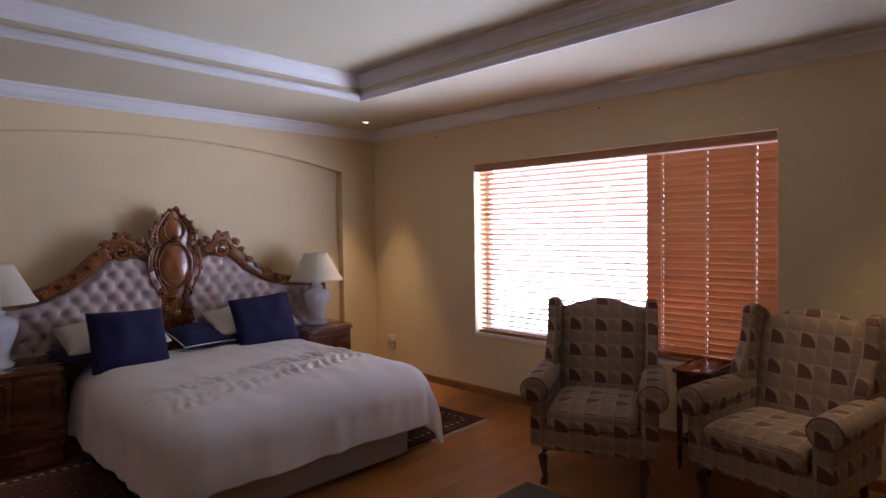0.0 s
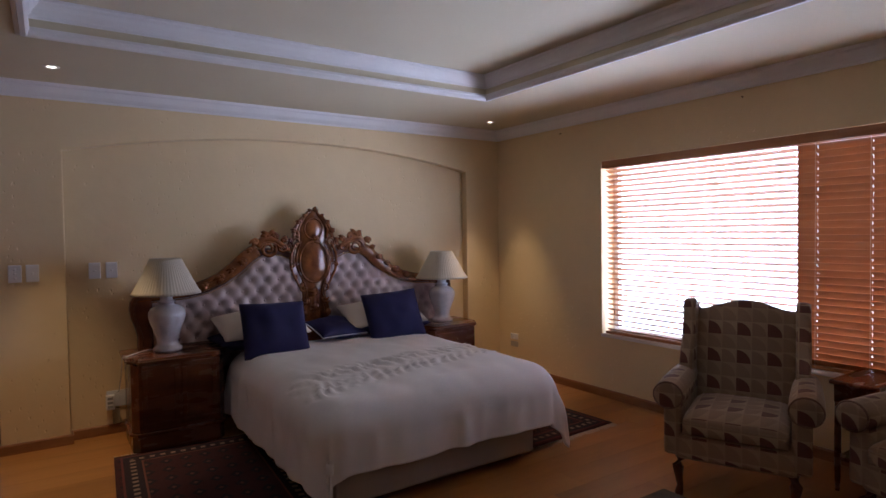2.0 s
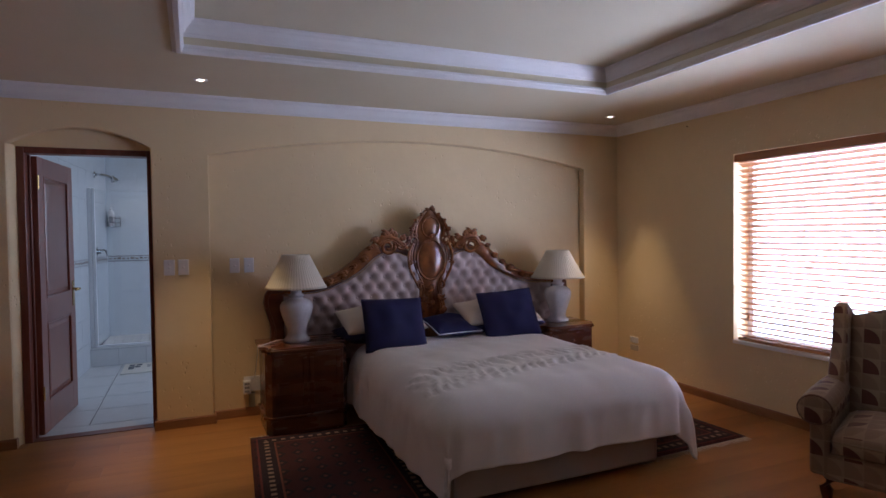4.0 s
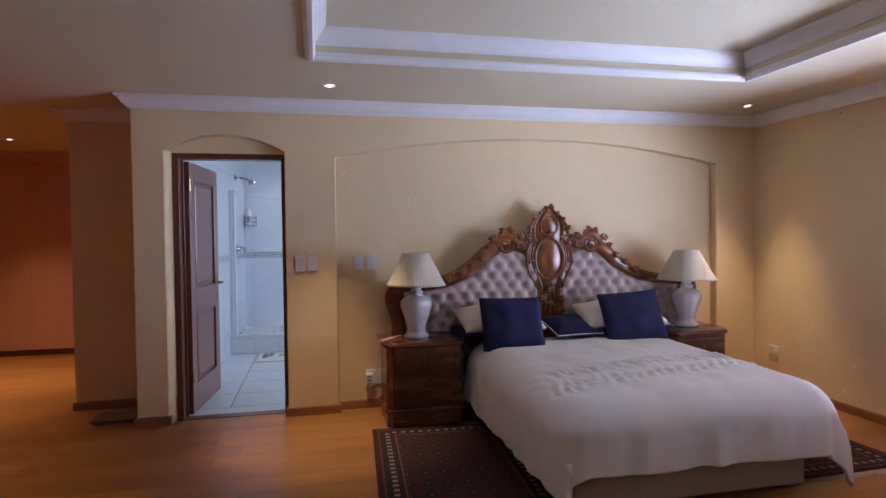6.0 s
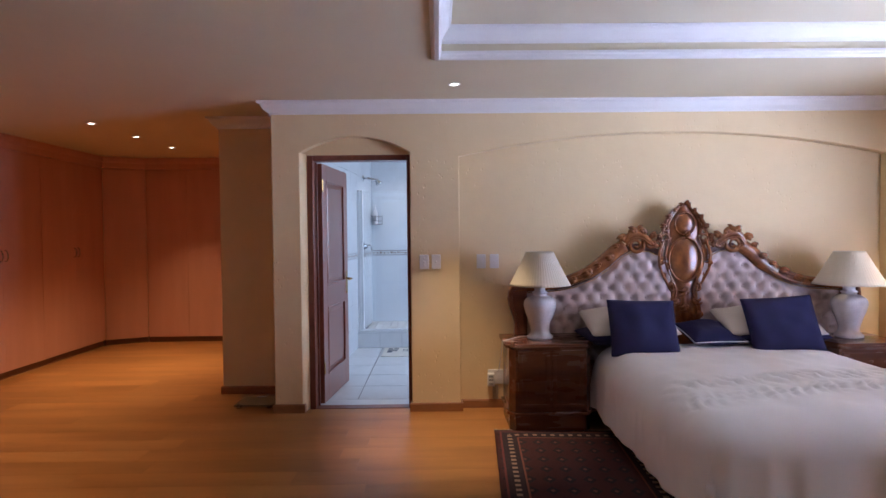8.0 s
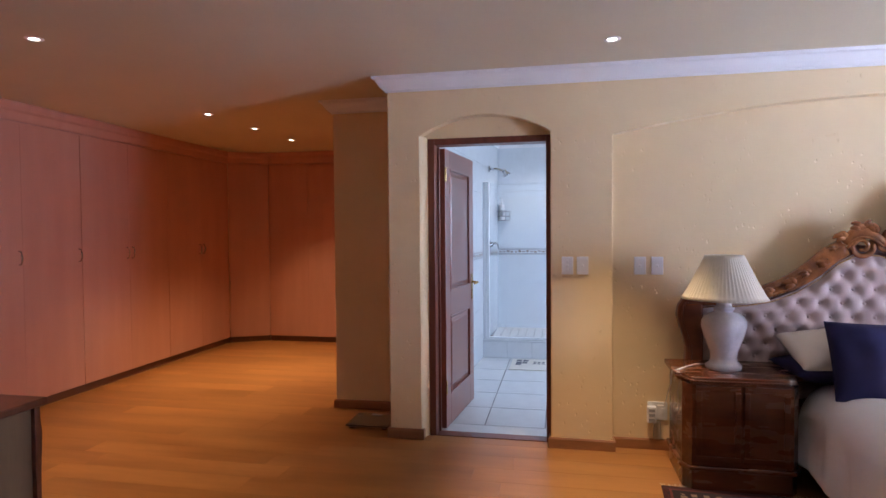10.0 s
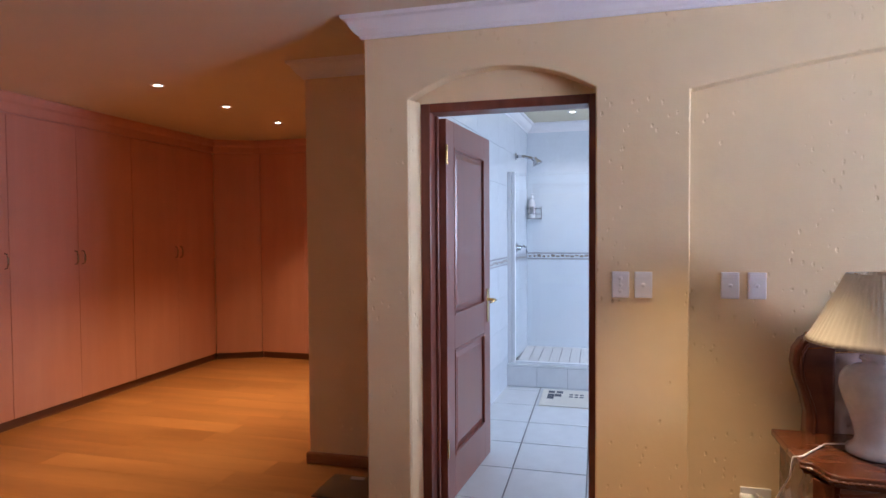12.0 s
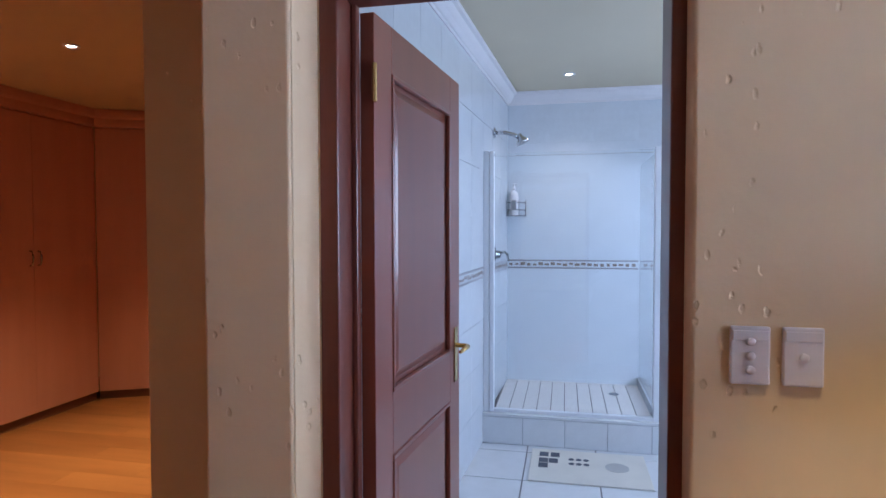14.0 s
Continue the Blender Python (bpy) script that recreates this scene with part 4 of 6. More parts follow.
# duvet: a sheet laid over the mattress and hanging at three sides
def duvet():
    bm = bmesh.new()
    HWID, FOOT, R, TOPZ = 0.86, 3.25, 0.19, 0.575
    n, mm = 150, 150
    SIDE, DROP = 1.16, 0.285
    head = 5.02
    grid = []

    def fall(d):
        """Outward reach and drop of the sheet at a distance past the edge's start."""
        q = R * math.pi / 2
        if d <= 0:
            return 0.0, 0.0
        if d < q:
            a = d / R
            return R * math.sin(a), R * (1 - math.cos(a))
        return R + 0.10 * (d - q), R + 0.985 * (d - q)

    for i in range(n + 1):
        a = -SIDE - 0.06 + (2 * SIDE + 0.10) * i / n
        row = []
        for j in range(mm + 1):
            b_ = (head - FOOT + DROP) * j / mm
            da, db = max(0, abs(a) - (HWID - R)), max(0, b_ - (head - FOOT - R))
            s = 1 if a > 0 else -1
            d = math.hypot(da, db) if da and db else da + db
            if da and db:
                d = (da ** 2.15 + db ** 2.15) ** (1 / 2.15)
            o, dz = fall(d)
            if d > 0:
                ox, oy = o * da / math.hypot(da, db), o * db / math.hypot(da, db)
            else:
                ox = oy = 0
            x = s * min(abs(a), HWID - R) + s * ox
            y = head - min(b_, head - FOOT - R) - oy
            hang = max(0, dz - R * 0.6)
            along = y if da > db else x
            fold = math.sin(along * 9 + 2.5 * math.sin(along * 4.1) + (1.7 if s > 0 else 0)) * 0.013 * min(1, hang / 0.25)
            fold += 0.004 * math.sin(along * 31 + 1.0) * min(1, hang / 0.3)
            # the folds die out where the two hanging sides meet
            seam = min(1, abs(da - db) / 0.14)
            fold *= seam * seam * (3 - 2 * seam)
            corner = min(1, da / 0.3) ** 2 * min(1, db / 0.25) ** 2
            phi = math.atan2(db, da + 1e-6)
            # a sharp valley beside the corner, and the full lobe that hangs next to it
            fold += corner * (0.05 * math.exp(-((phi - 0.62) / 0.32) ** 2) - 0.04 * math.exp(-((phi - 1.15) / 0.16) ** 2))
            fold += 0.03 * (0.16 - abs(noise.noise(Vector((along * 5.5 + 1.5 * hang, hang * 1.6, 4.0))))) * min(1, hang / 0.1) * seam
            t = Vector((ox, -oy, 0))
            if t.length > 1e-6:
                t.normalize()
                x += t.x * fold
                y += t.y * fold
            z = TOPZ - dz
            puff = 0.03 * (1 - min(1, abs(a) / HWID) ** 3) * math.sin(math.pi * min(1, max(0, (5.1 - y) / 1.85))) ** 0.5 if y < 5.1 else 0
            z += puff * max(0.0, 1 - d / (R * 1.6))
            w = noise.noise(Vector((x * 3.1, y * 3.1, 0.3))) * 0.016 + noise.noise(Vector((x * 9, y * 7, z * 7))) * 0.006
            # two ruched strips across the bed
            for yc, half in ((3.96, 0.12), (3.73, 0.12)):
                yy = y - yc - 0.2 * x
                if abs(yy) < half and abs(a) < HWID - 0.05:
                    e = math.cos(yy / half * math.pi / 2)
                    k = x * 78 + yy * (34 if yc > 3.9 else -30) + 4.5 * noise.noise(Vector((x * 6, y * 6, 2)))
                    w += e * (0.019 * math.sin(k) * (0.5 + noise.noise(Vector((x * 5, y * 9, 7)))) + 0.015 * noise.noise(Vector((x * 40, y * 22, 1))))
            z += w * (1 - 0.65 * min(1, d / (R * 1.6)))
            z = max(z, 0.035 + 0.01 * math.sin(along * 20))
            row.append(bm.verts.new((x, y, z)))
        grid.append(row)
    for i in range(n):
        for j in range(mm):
            bm.faces.new((grid[i][j], grid[i + 1][j], grid[i + 1][j + 1], grid[i][j + 1]))
    low = [v for v in bm.verts if v.co.z < 0.5]
    for _ in range(2):
        bmesh.ops.smooth_vert(bm, verts=low, factor=0.5, use_axis_x=True, use_axis_y=True, use_axis_z=True)
    bmesh.ops.recalc_face_normals(bm, faces=bm.faces)
    bmesh.ops.transform(bm, matrix=Matrix.Translation((BXC + 0.06, 0, 0)), verts=bm.verts)
    dv = thing("duvet", "white linen duvet with ruched strips, hanging over the bed base", "duvet", (BXC, 4.3, 0))
    bmesh.ops.transform(bm, matrix=Matrix.Translation((-BXC, -4.3, 0)), verts=bm.verts)
    ob = part("cover", bm, LINEN, dv, smooth=True)
    mod = ob.modifiers.new("thick", "SOLIDIFY")
    mod.thickness, mod.offset = 0.02, -1
    return dv


duvet()


def pillow(name, w, h, t, mat, m, label, category, piping=None, seed=0, pinch=0.10):
    """A stuffed cushion with drawn-out corners; it lies in its xy plane."""
    pl = thing(name, label, category)
    pl.matrix_world = m
    bm = bmesh.new()
    n = 34
    rng = Vector((seed * 3.3, seed * 1.7, 0))

    def edge(u, v):
        k = 1 - pinch * (1 - v * v) * 0.55
        q = 1 - pinch * (1 - u * u) * 0.55
        return u * w / 2 * k, v * h / 2 * q

    sides = []
    for s in (1, -1):
        g = []
        for i in range(n + 1):
            r = []
            for j in range(n + 1):
                u, v = -1 + 2 * i / n, -1 + 2 * j / n
                x, y = edge(u, v)
                z = t / 2 * ((1 - abs(u) ** 2.6) * (1 - abs(v) ** 2.6)) ** 0.5
                z += z / t * 0.05 * noise.noise(Vector((x * 7, y * 7, s)) + rng)
                r.append(bm.verts.new((x, y, s * z)))
            g.append(r)
        for i in range(n):
            for j in range(n):
                q = (g[i][j], g[i + 1][j], g[i + 1][j + 1], g[i][j + 1])
                bm.faces.new(q if s > 0 else q[::-1])
    bmesh.ops.remove_doubles(bm, verts=bm.verts, dist=1e-5)
    part("cover", bm, mat, pl, smooth=True)
    if piping:
        bm = bmesh.new()
        ring_ = [(-1 + 2 * i / 16, -1) for i in range(16)] + [(1, -1 + 2 * i / 16) for i in range(16)] + [(1 - 2 * i / 16, 1) for i in range(16)] + [(-1, 1 - 2 * i / 16) for i in range(17)]
        tube(bm, [(*edge(u, v), 0) for u, v in ring_], 0.004, 6)
        part("piping", bm, piping, pl, "white piping round the edge" if piping is LINEN else "", smooth=True)
    return pl


pillow("pillow", 0.66, 0.42, 0.16, NAVY, pose(1.30, 5.07, 0.655, 0, 0, 2), "navy cotton pillow lying flat under a pale one", "pillow", seed=1)
pillow("pillow", 0.66, 0.42, 0.16, NAVY, pose(2.42, 5.07, 0.655, 0, 0, -2), "navy cotton pillow lying flat under a pale one", "pillow", seed=2)
pillow("pillow", 0.66, 0.40, 0.19, PILLOW, pose(1.33, 5.07, 0.745, 18, 0, 3), "cream cotton pillow leaning on the headboard", "pillow", seed=3, pinch=0.04)
pillow("pillow", 0.70, 0.42, 0.17, PILLOW, pose(2.38, 5.07, 0.74, 18, 0, -3), "cream cotton pillow leaning on the headboard", "pillow", seed=4, pinch=0.04)
pillow("cushion", 0.40, 0.36, 0.13, NAVY, pose(1.92, 5.02, 0.672, 14, 0, 4), "navy cushion with white piping lying between the pillows", "cushion", LINEN, seed=5)
pillow("cushion", 0.47, 0.42, 0.15, NAVY, pose(1.35, 4.80, 0.745, 62, 1, -4), "square navy cushion propped on the white duvet", "cushion", NAVY, seed=6, pinch=0.06)
pillow("cushion", 0.48, 0.42, 0.15, NAVY, pose(2.36, 4.83, 0.755, 62, -4, -8), "square navy cushion propped on the white duvet", "cushion", NAVY, seed=7, pinch=0.06)


# ---- bedside ----
def nightstand(x0, x1, y0, y1, h, label, knob):
    ns = thing("nightstand", label, "nightstand", ((x0 + x1) / 2, (y0 + y1) / 2, 0), group="nightstands beside the bed")
    w, d = (x1 - x0) / 2, (y1 - y0) / 2
    bm = bmesh.new()
    c = 0.05
    # the front corners sweep in an S
    sway = [(0.012 - 0.10 * q - 0.012 * math.sin(2 * math.pi * q), 0.115 * (1 - q) + 0.012 * math.sin(2 * math.pi * q)) for q in [i / 10 for i in range(11)]]
    left_ = [(-w - u, -d - 0.015 + v) for u, v in sway]
    top = left_ + [(-x, y) for x, y in left_[::-1]] + [(w + 0.012, d), (-w - 0.012, d)]
    prism(bm, top, h - 0.028, h, "z")
    tp = part("top", bm, STAINED, ns, bevel=0.006, segments=3)
    bm = bmesh.new()
    run = []
    for p, q in zip(top[:-2], top[1:-2]):
        k = max(1, int((Vector(p) - Vector(q)).length / 0.006))
        run += [(p[0] + (q[0] - p[0]) * i / k, p[1] + (q[1] - p[1]) * i / k, h - 0.021) for i in range(k)]
    tube(bm, run, [0.0065 + 0.0028 * math.sin(i * 2.1) for i in range(len(run))], 6)
    part("rope_edge", bm, STAINED, tp, "carved rope moulding along the top's edge", smooth=True)
    bm = bmesh.new()
    prism(bm, [(x * 0.96, y * 0.96) for x, y in top], h - 0.045, h - 0.028, "z")
    part("top_moulding", bm, STAINED, ns, bevel=0.004)
    bm = bmesh.new()
    body = [(-w + 0.02, -d + c + 0.02), (-w + c + 0.01, -d + 0.015), (w - c - 0.01, -d + 0.015), (w - 0.02, -d + c + 0.02), (w - 0.02, d), (-w + 0.02, d)]
    prism(bm, body, 0.14, h - 0.045, "z")
    part("body", bm, STAINED, ns, bevel=0.004)
    bm = bmesh.new()
    prism(bm, [(x * 1.05, y * 1.05) for x, y in body[:4]] + [(w, d), (-w, d)], 0.115, 0.14, "z")
    part("base_moulding", bm, STAINED, ns, bevel=0.008, segments=3)
    bm = bmesh.new()
    prism(bm, [(x * 0.99, y * 0.99) for x, y in body[:4]] + [(w - 0.02, d), (-w + 0.02, d)], 0.0, 0.115, "z")
    part("plinth", bm, STAINED, ns, bevel=0.004)
    zf = -d + 0.015
    low = h - 0.24 if knob else h - 0.08
    if knob:
        bm = bmesh.new()
        box(bm, -w + c + 0.03, w - c - 0.03, zf - 0.012, zf, h - 0.19, h - 0.07, 0.005)
        dr = part("drawer_front", bm, STAINED, ns)
        bm = bmesh.new()
        lathe(bm, [(0.004, 0), (0.006, 0.008), (0.011, 0.014), (0.009, 0.022), (0.001, 0.024)], 12, m=pose(0, zf - 0.012, h - 0.13, 90))
        part("knob", bm, knob, dr, "small round knob", smooth=True)
    for s in (-1, 1):
        bm = bmesh.new()
        xa, xb = sorted((s * 0.008, s * (w - c - 0.03)))
        for q in ((xa, xb, 0.17, 0.2), (xa, xb, low, low + 0.03), (xa, xa + 0.03, 0.2, low), (xb - 0.03, xb, 0.2, low)):
            box(bm, q[0], q[1], zf - 0.012, zf, q[2], q[3], 0.003)
        box(bm, xa + 0.03, xb - 0.03, zf - 0.005, zf, 0.2, low)
        part("door", bm, STAINED, ns)
    return ns


nightstand(0.39, 1.02, 4.83, 5.28, 0.635, "dark mahogany nightstand with a moulded top and plinth", None)
nightstand(2.72, 3.27, 4.83, 5.28, 0.615, "dark mahogany nightstand with a small drawer", DARK)


def table_lamp(x, y, z, r, label):
    lp = thing("table_lamp", label, "lamp", (x, y, z), group="lamps on the nightstands")
    bm = bmesh.new()
    prof = [(0.098, 0.0), (0.104, 0.006), (0.104, 0.022), (0.09, 0.03), (0.078, 0.045), (0.074, 0.065), (0.08, 0.10), (0.098, 0.15), (0.118, 0.20), (0.13, 0.245), (0.128, 0.275), (0.112, 0.30), (0.08, 0.318), (0.055, 0.325), (0.052, 0.335), (0.062, 0.342), (0.062, 0.35), (0.045, 0.356), (0.043, 0.375), (0.05, 0.382), (0.05, 0.39), (0.02, 0.395)]
    lathe(bm, [(q * 0.93, z_) for q, z_ in prof], 48, flute=0.012, count=8)
    part("base", bm, CERAMIC, lp, "pale glazed ceramic jar", smooth=True)
    bm = bmesh.new()
    tube(bm, [(0, 0, 0.39), (0, 0, 0.62)], 0.006, 8)
    part("stem", bm, BRASS, lp)
    bm = bmesh.new()
    outer = []
    for i in range(13):
        t = i / 12
        outer.append((r + (0.1 - r) * (t * 0.85 + 0.15 * math.sqrt(t)), 0.40 + 0.25 * t))
    inner = [(q - 0.004, zz) for q, zz in outer]
    prev = None
    segs = 240
    for ringp in outer + inner[::-1] + outer[:1]:
        cur = [bm.verts.new(((ringp[0] + 0.0016 * math.cos(60 * 2 * math.pi * k / segs)) * math.cos(2 * math.pi * k / segs), (ringp[0] + 0.0016 * math.cos(60 * 2 * math.pi * k / segs)) * math.sin(2 * math.pi * k / segs), ringp[1])) for k in range(segs)]
        if prev:
            for k in range(segs):
                bm.faces.new((prev[k], prev[(k + 1) % segs], cur[(k + 1) % segs], cur[k]))
        prev = cur
    bmesh.ops.remove_doubles(bm, verts=bm.verts, dist=1e-6)
    bmesh.ops.recalc_face_normals(bm, faces=bm.faces)
    part("shade", bm, SHADE, lp, "cream pleated cloth shade", smooth=True)
    bm = bmesh.new()
    for k in range(3):
        a = k * 2.094
        tube(bm, [(0, 0, 0.615), (0.097 * math.cos(a), 0.097 * math.sin(a), 0.645)], 0.002, 5)
    part("shade_ring", bm, BRASS, lp)
    bm = bmesh.new()
    bmesh.ops.create_uvsphere(bm, u_segments=16, v_segments=10, radius=0.03, matrix=Matrix.Translation((0, 0, 0.5)))
    part("bulb", bm, CERAMIC, lp, smooth=True)
    return lp


table_lamp(0.665, 5.06, 0.635, 0.23, "white ceramic table lamp with a cream shade on the nightstand")
table_lamp(3.02, 5.09, 0.615, 0.245, "white ceramic table lamp with a wide cream shade on the nightstand")
bm = bmesh.new()
tube(bm, [(0.60, 5.14, 0.640), (0.52, 5.12, 0.640), (0.44, 5.02, 0.640), (0.40, 4.97, 0.640), (0.372, 4.98, 0.63), (0.368, 5.0, 0.55), (0.366, 5.2, 0.36), (0.36, 5.42, 0.30)], 0.0035, 6)
tagged(solid("lamp_cable", bm, PLASTIC, smooth=True), "thin white lamp cable over the nightstand's edge", "cable")


# ---- rugs ----
def rug(x0, x1, y0, y1, turn, label, ends):
    rg = thing("rug", label, "rug", ((x0 + x1) / 2, (y0 + y1) / 2, 0), turn, group="rugs beside the bed")
    w, d = (x1 - x0) / 2, (y1 - y0) / 2
    bm = bmesh.new()
    uvl = bm.loops.layers.uv.new("uv")
    n = 24
    g = [[bm.verts.new((-w + 2 * w * i / n, -d + 2 * d * j / n, 0.010 + 0.002 * noise.noise(Vector((i * 0.4, j * 0.4, x0))))) for j in range(n + 1)] for i in range(n + 1)]
    for i in range(n):
        for j in range(n):
            bm.faces.new((g[i][j], g[i + 1][j], g[i + 1][j + 1], g[i][j + 1]))
    for f in bm.faces:
        for lp in f.loops:
            lp[uvl].uv = (lp.vert.co.x + w + (0.98 - 2 * w) * (lp.vert.co.x > 0), lp.vert.co.y + d)
    ob = part("woven_top", bm, RUG, rg, smooth=True)
    mod = ob.modifiers.new("thick", "SOLIDIFY")
    mod.thickness, mod.offset = 0.008, -1
    bm = bmesh.new()
    rng = random.Random(int(x0 * 100))
    for e in ends:
        for i in range(int(2 * w / 0.008)):
            x = -w + 0.004 + i * 0.008
            ln = rng.uniform(0.03, 0.055)
            tube(bm, [(x, e * d, 0.006), (x + rng.uniform(-0.01, 0.01), e * (d + ln), 0.002)], 0.002, 3)
    tagged(part("fringe", bm, FRINGE, rg, "cream wool fringe"), kind="stuff")
    return rg


rug(0.25, 1.23, 3.32, 4.84, -3.5, "dark red knotted wool rug with patterned borders beside the bed", (-1, 1))
rug(2.42, 3.40, 3.42, 4.94, 2.0, "dark red knotted wool rug with a cream fringe beside the bed", (-1, 1))


# ---- armchairs ----
PIPING = material("brown_piping", (0.2, 0.12, 0.09), 0.9)


def box_uv(me):
    """A UV in metres, laid on from the side that each face looks to."""
    uv = me.uv_layers.new(name="uv")
    for p in me.polygons:
        n = p.normal
        for li in p.loop_indices:
            c = me.vertices[me.loops[li].vertex_index].co
            if abs(n.z) > max(abs(n.x), abs(n.y)):
                q = (c.x + 0.04, -c.y)
            elif abs(n.y) >= abs(n.x):
                q = (c.x + 0.04, c.z)
            else:
                q = (c.y, c.z)
            uv.data[li].uv = q


def cloth(name, bm, parent, bevel=0.02, segments=3, label=""):
    ob = part(name, bm, FABRIC, parent, label)
    box_uv(ob.data)
    if bevel:
        mod = ob.modifiers.new("edge", "BEVEL")
        mod.width, mod.segments, mod.limit_method, mod.angle_limit = bevel, segments, "ANGLE", radians(35)
    ob.data.polygons.foreach_set("use_smooth", [True] * len(ob.data.polygons))
    return ob


def puff(bm, x0, x1, y0, y1, z0, z1, swell, n=14):
    """A stuffed block that swells on its top and front."""
    vs = box(bm, x0, x1, y0, y1, z0, z1)
    es = list({e for v in vs for e in v.link_edges})
    bmesh.ops.subdivide_edges(bm, edges=es, cuts=n, use_grid_fill=True)
    cx, cy, cz = (x0 + x1) / 2, (y0 + y1) / 2, (z0 + z1) / 2
    for v in bm.verts:
        u, w, t = (v.co.x - cx) / (x1 - x0) * 2, (v.co.y - cy) / (y1 - y0) * 2, (v.co.z - cz) / (z1 - z0) * 2
        k = (1 - u ** 4) * (1 - w ** 4)
        if t > 0.99:
            v.co.z += swell * k
        if w < -0.99:
            v.co.y -= swell * 0.6 * (1 - u ** 4) * (1 - t * t)
        # round the long edges off
        r = max(abs(w), 0) ** 8
        if t > 0.3:
            v.co.z -= 0.02 * (abs(w) ** 10 + abs(u) ** 10)


def armchair(x, y, turn, label):
    ch = thing("armchair", label, "armchair", (x, y, 0), turn, group="wing armchairs by the window")
    bm = bmesh.new()
    box(bm, -0.29, 0.29, -0.31, 0.30, 0.20, 0.345)
    cloth("seat_frame", bm, ch, 0.03)
    bm = bmesh.new()
    puff(bm, -0.245, 0.245, -0.325, 0.20, 0.347, 0.455, 0.025)
    cloth("seat_cushion", bm, ch, 0)
    # back with a camel top, leaning
    lean = Matrix.Translation((0, 0.20, 0.34)) @ Matrix.Rotation(radians(-12), 4, "X") @ Matrix.Translation((0, -0.20, -0.34))
    bm = bmesh.new()
    n = 26
    front, rear = [], []
    for i in range(n + 1):
        u = -1 + 2 * i / n
        top = 0.985 + 0.035 * math.cos(u * math.pi / 2 * 1.6) if abs(u) < 0.99 else 0.975
        f, r = [], []
        for j in range(19):
            t = j / 18
            z = 0.34 + (top - 0.34) * t
            sw = 0.03 * (1 - u ** 4) * math.sin(math.pi * min(1, 0.1 + 0.85 * t)) ** 0.6 - 0.03 * max(0, t - 0.9) * 10 * 0.8
            f.append(bm.verts.new((u * 0.265, 0.20 - sw, z)))
            r.append(bm.verts.new((u * 0.265, 0.30 - 0.02 * max(0, t - 0.9) * 10, z)))
        front.append(f)
        rear.append(r)
    for i in range(n):
        for j in range(18):
            bm.faces.new((front[i][j], front[i + 1][j], front[i + 1][j + 1], front[i][j + 1]))
            bm.faces.new((rear[i][j], rear[i][j + 1], rear[i + 1][j + 1], rear[i + 1][j]))
        bm.faces.new((front[i][18], front[i + 1][18], rear[i + 1][18], rear[i][18]))
        bm.faces.new((front[i][0], rear[i][0], rear[i + 1][0], front[i + 1][0]))
    for i in (0, n):
        for j in range(18):
            bm.faces.new((front[i][j], front[i][j + 1], rear[i][j + 1], rear[i][j]))
    bmesh.ops.recalc_face_normals(bm, faces=bm.faces)
    bmesh.ops.transform(bm, matrix=lean, verts=bm.verts)
    cloth("backrest", bm, ch, 0)
    for s in (-1, 1):
        # wing
        bm = bmesh.new()
        side = [(0.30, 0.36), (0.06, 0.50), (0.02, 0.62), (0.05, 0.70), (0.09, 0.78), (0.095, 0.88), (0.085, 0.95), (0.10, 0.995), (0.15, 1.015), (0.21, 1.005), (0.30, 0.985)]
        a, b_ = sorted((s * 0.262, s * 0.335))
        prism(bm, side, a, b_, "x")
        bmesh.ops.transform(bm, matrix=lean, verts=bm.verts)
        for v in bm.verts:
            v.co.x += s * 0.05 * max(0, 0.25 - v.co.y) * max(0, v.co.z - 0.6) * 4
        cloth("wing", bm, ch, 0.022, 4)
        # arm: a roll over a panel
        bm = bmesh.new()
        a, b_ = sorted((s * 0.255, s * 0.345))
        box(bm, a, b_, -0.31, 0.26, 0.22, 0.53)
        cloth("arm_panel", bm, ch, 0.02)
        bm = bmesh.new()
        rings = []
        for k, (yy, rr) in enumerate(((-0.335, 0.05), (-0.33, 0.068), (-0.315, 0.075), (-0.1, 0.076), (0.12, 0.07), (0.26, 0.06))):
            rings.append([bm.verts.new((s * 0.318 + rr * 1.05 * math.cos(q), yy, 0.545 + 0.02 * (yy + 0.33) + rr * math.sin(q))) for q in [2 * math.pi * i / 20 for i in range(20)]])
        for p, q in zip(rings, rings[1:]):
            for i in range(20):
                bm.faces.new((p[i], p[(i + 1) % 20], q[(i + 1) % 20], q[i]))
        bm.faces.new(rings[0])
        bm.faces.new(rings[-1])
        bmesh.ops.recalc_face_normals(bm, faces=bm.faces)
        cloth("arm_roll", bm, ch, 0)
        bm = bmesh.new()
        tube(bm, [(s * 0.318 + 0.074 * math.cos(q), -0.326, 0.546 + 0.071 * math.sin(q)) for q in [2 * math.pi * i / 24 for i in range(25)]], 0.005, 6)
        part("piping", bm, PIPING, ch, "brown piping round the arm's scroll", smooth=True)
        # legs
        bm = bmesh.new()
        tube(bm, [(s * 0.265, -0.27, 0.205), (s * 0.275, -0.285, 0.16), (s * 0.272, -0.28, 0.10), (s * 0.266, -0.272, 0.05), (s * 0.27, -0.285, 0.018), (s * 0.27, -0.287, 0.0)], [0.03, 0.03, 0.021, 0.016, 0.022, 0.022], 10)
        part("leg", bm, MAHOG, ch, "dark curved wooden leg", smooth=True)
        bm = bmesh.new()
        tube(bm, [(s * 0.255, 0.26, 0.205), (s * 0.26, 0.31, 0.0)], [0.024, 0.017], 8)
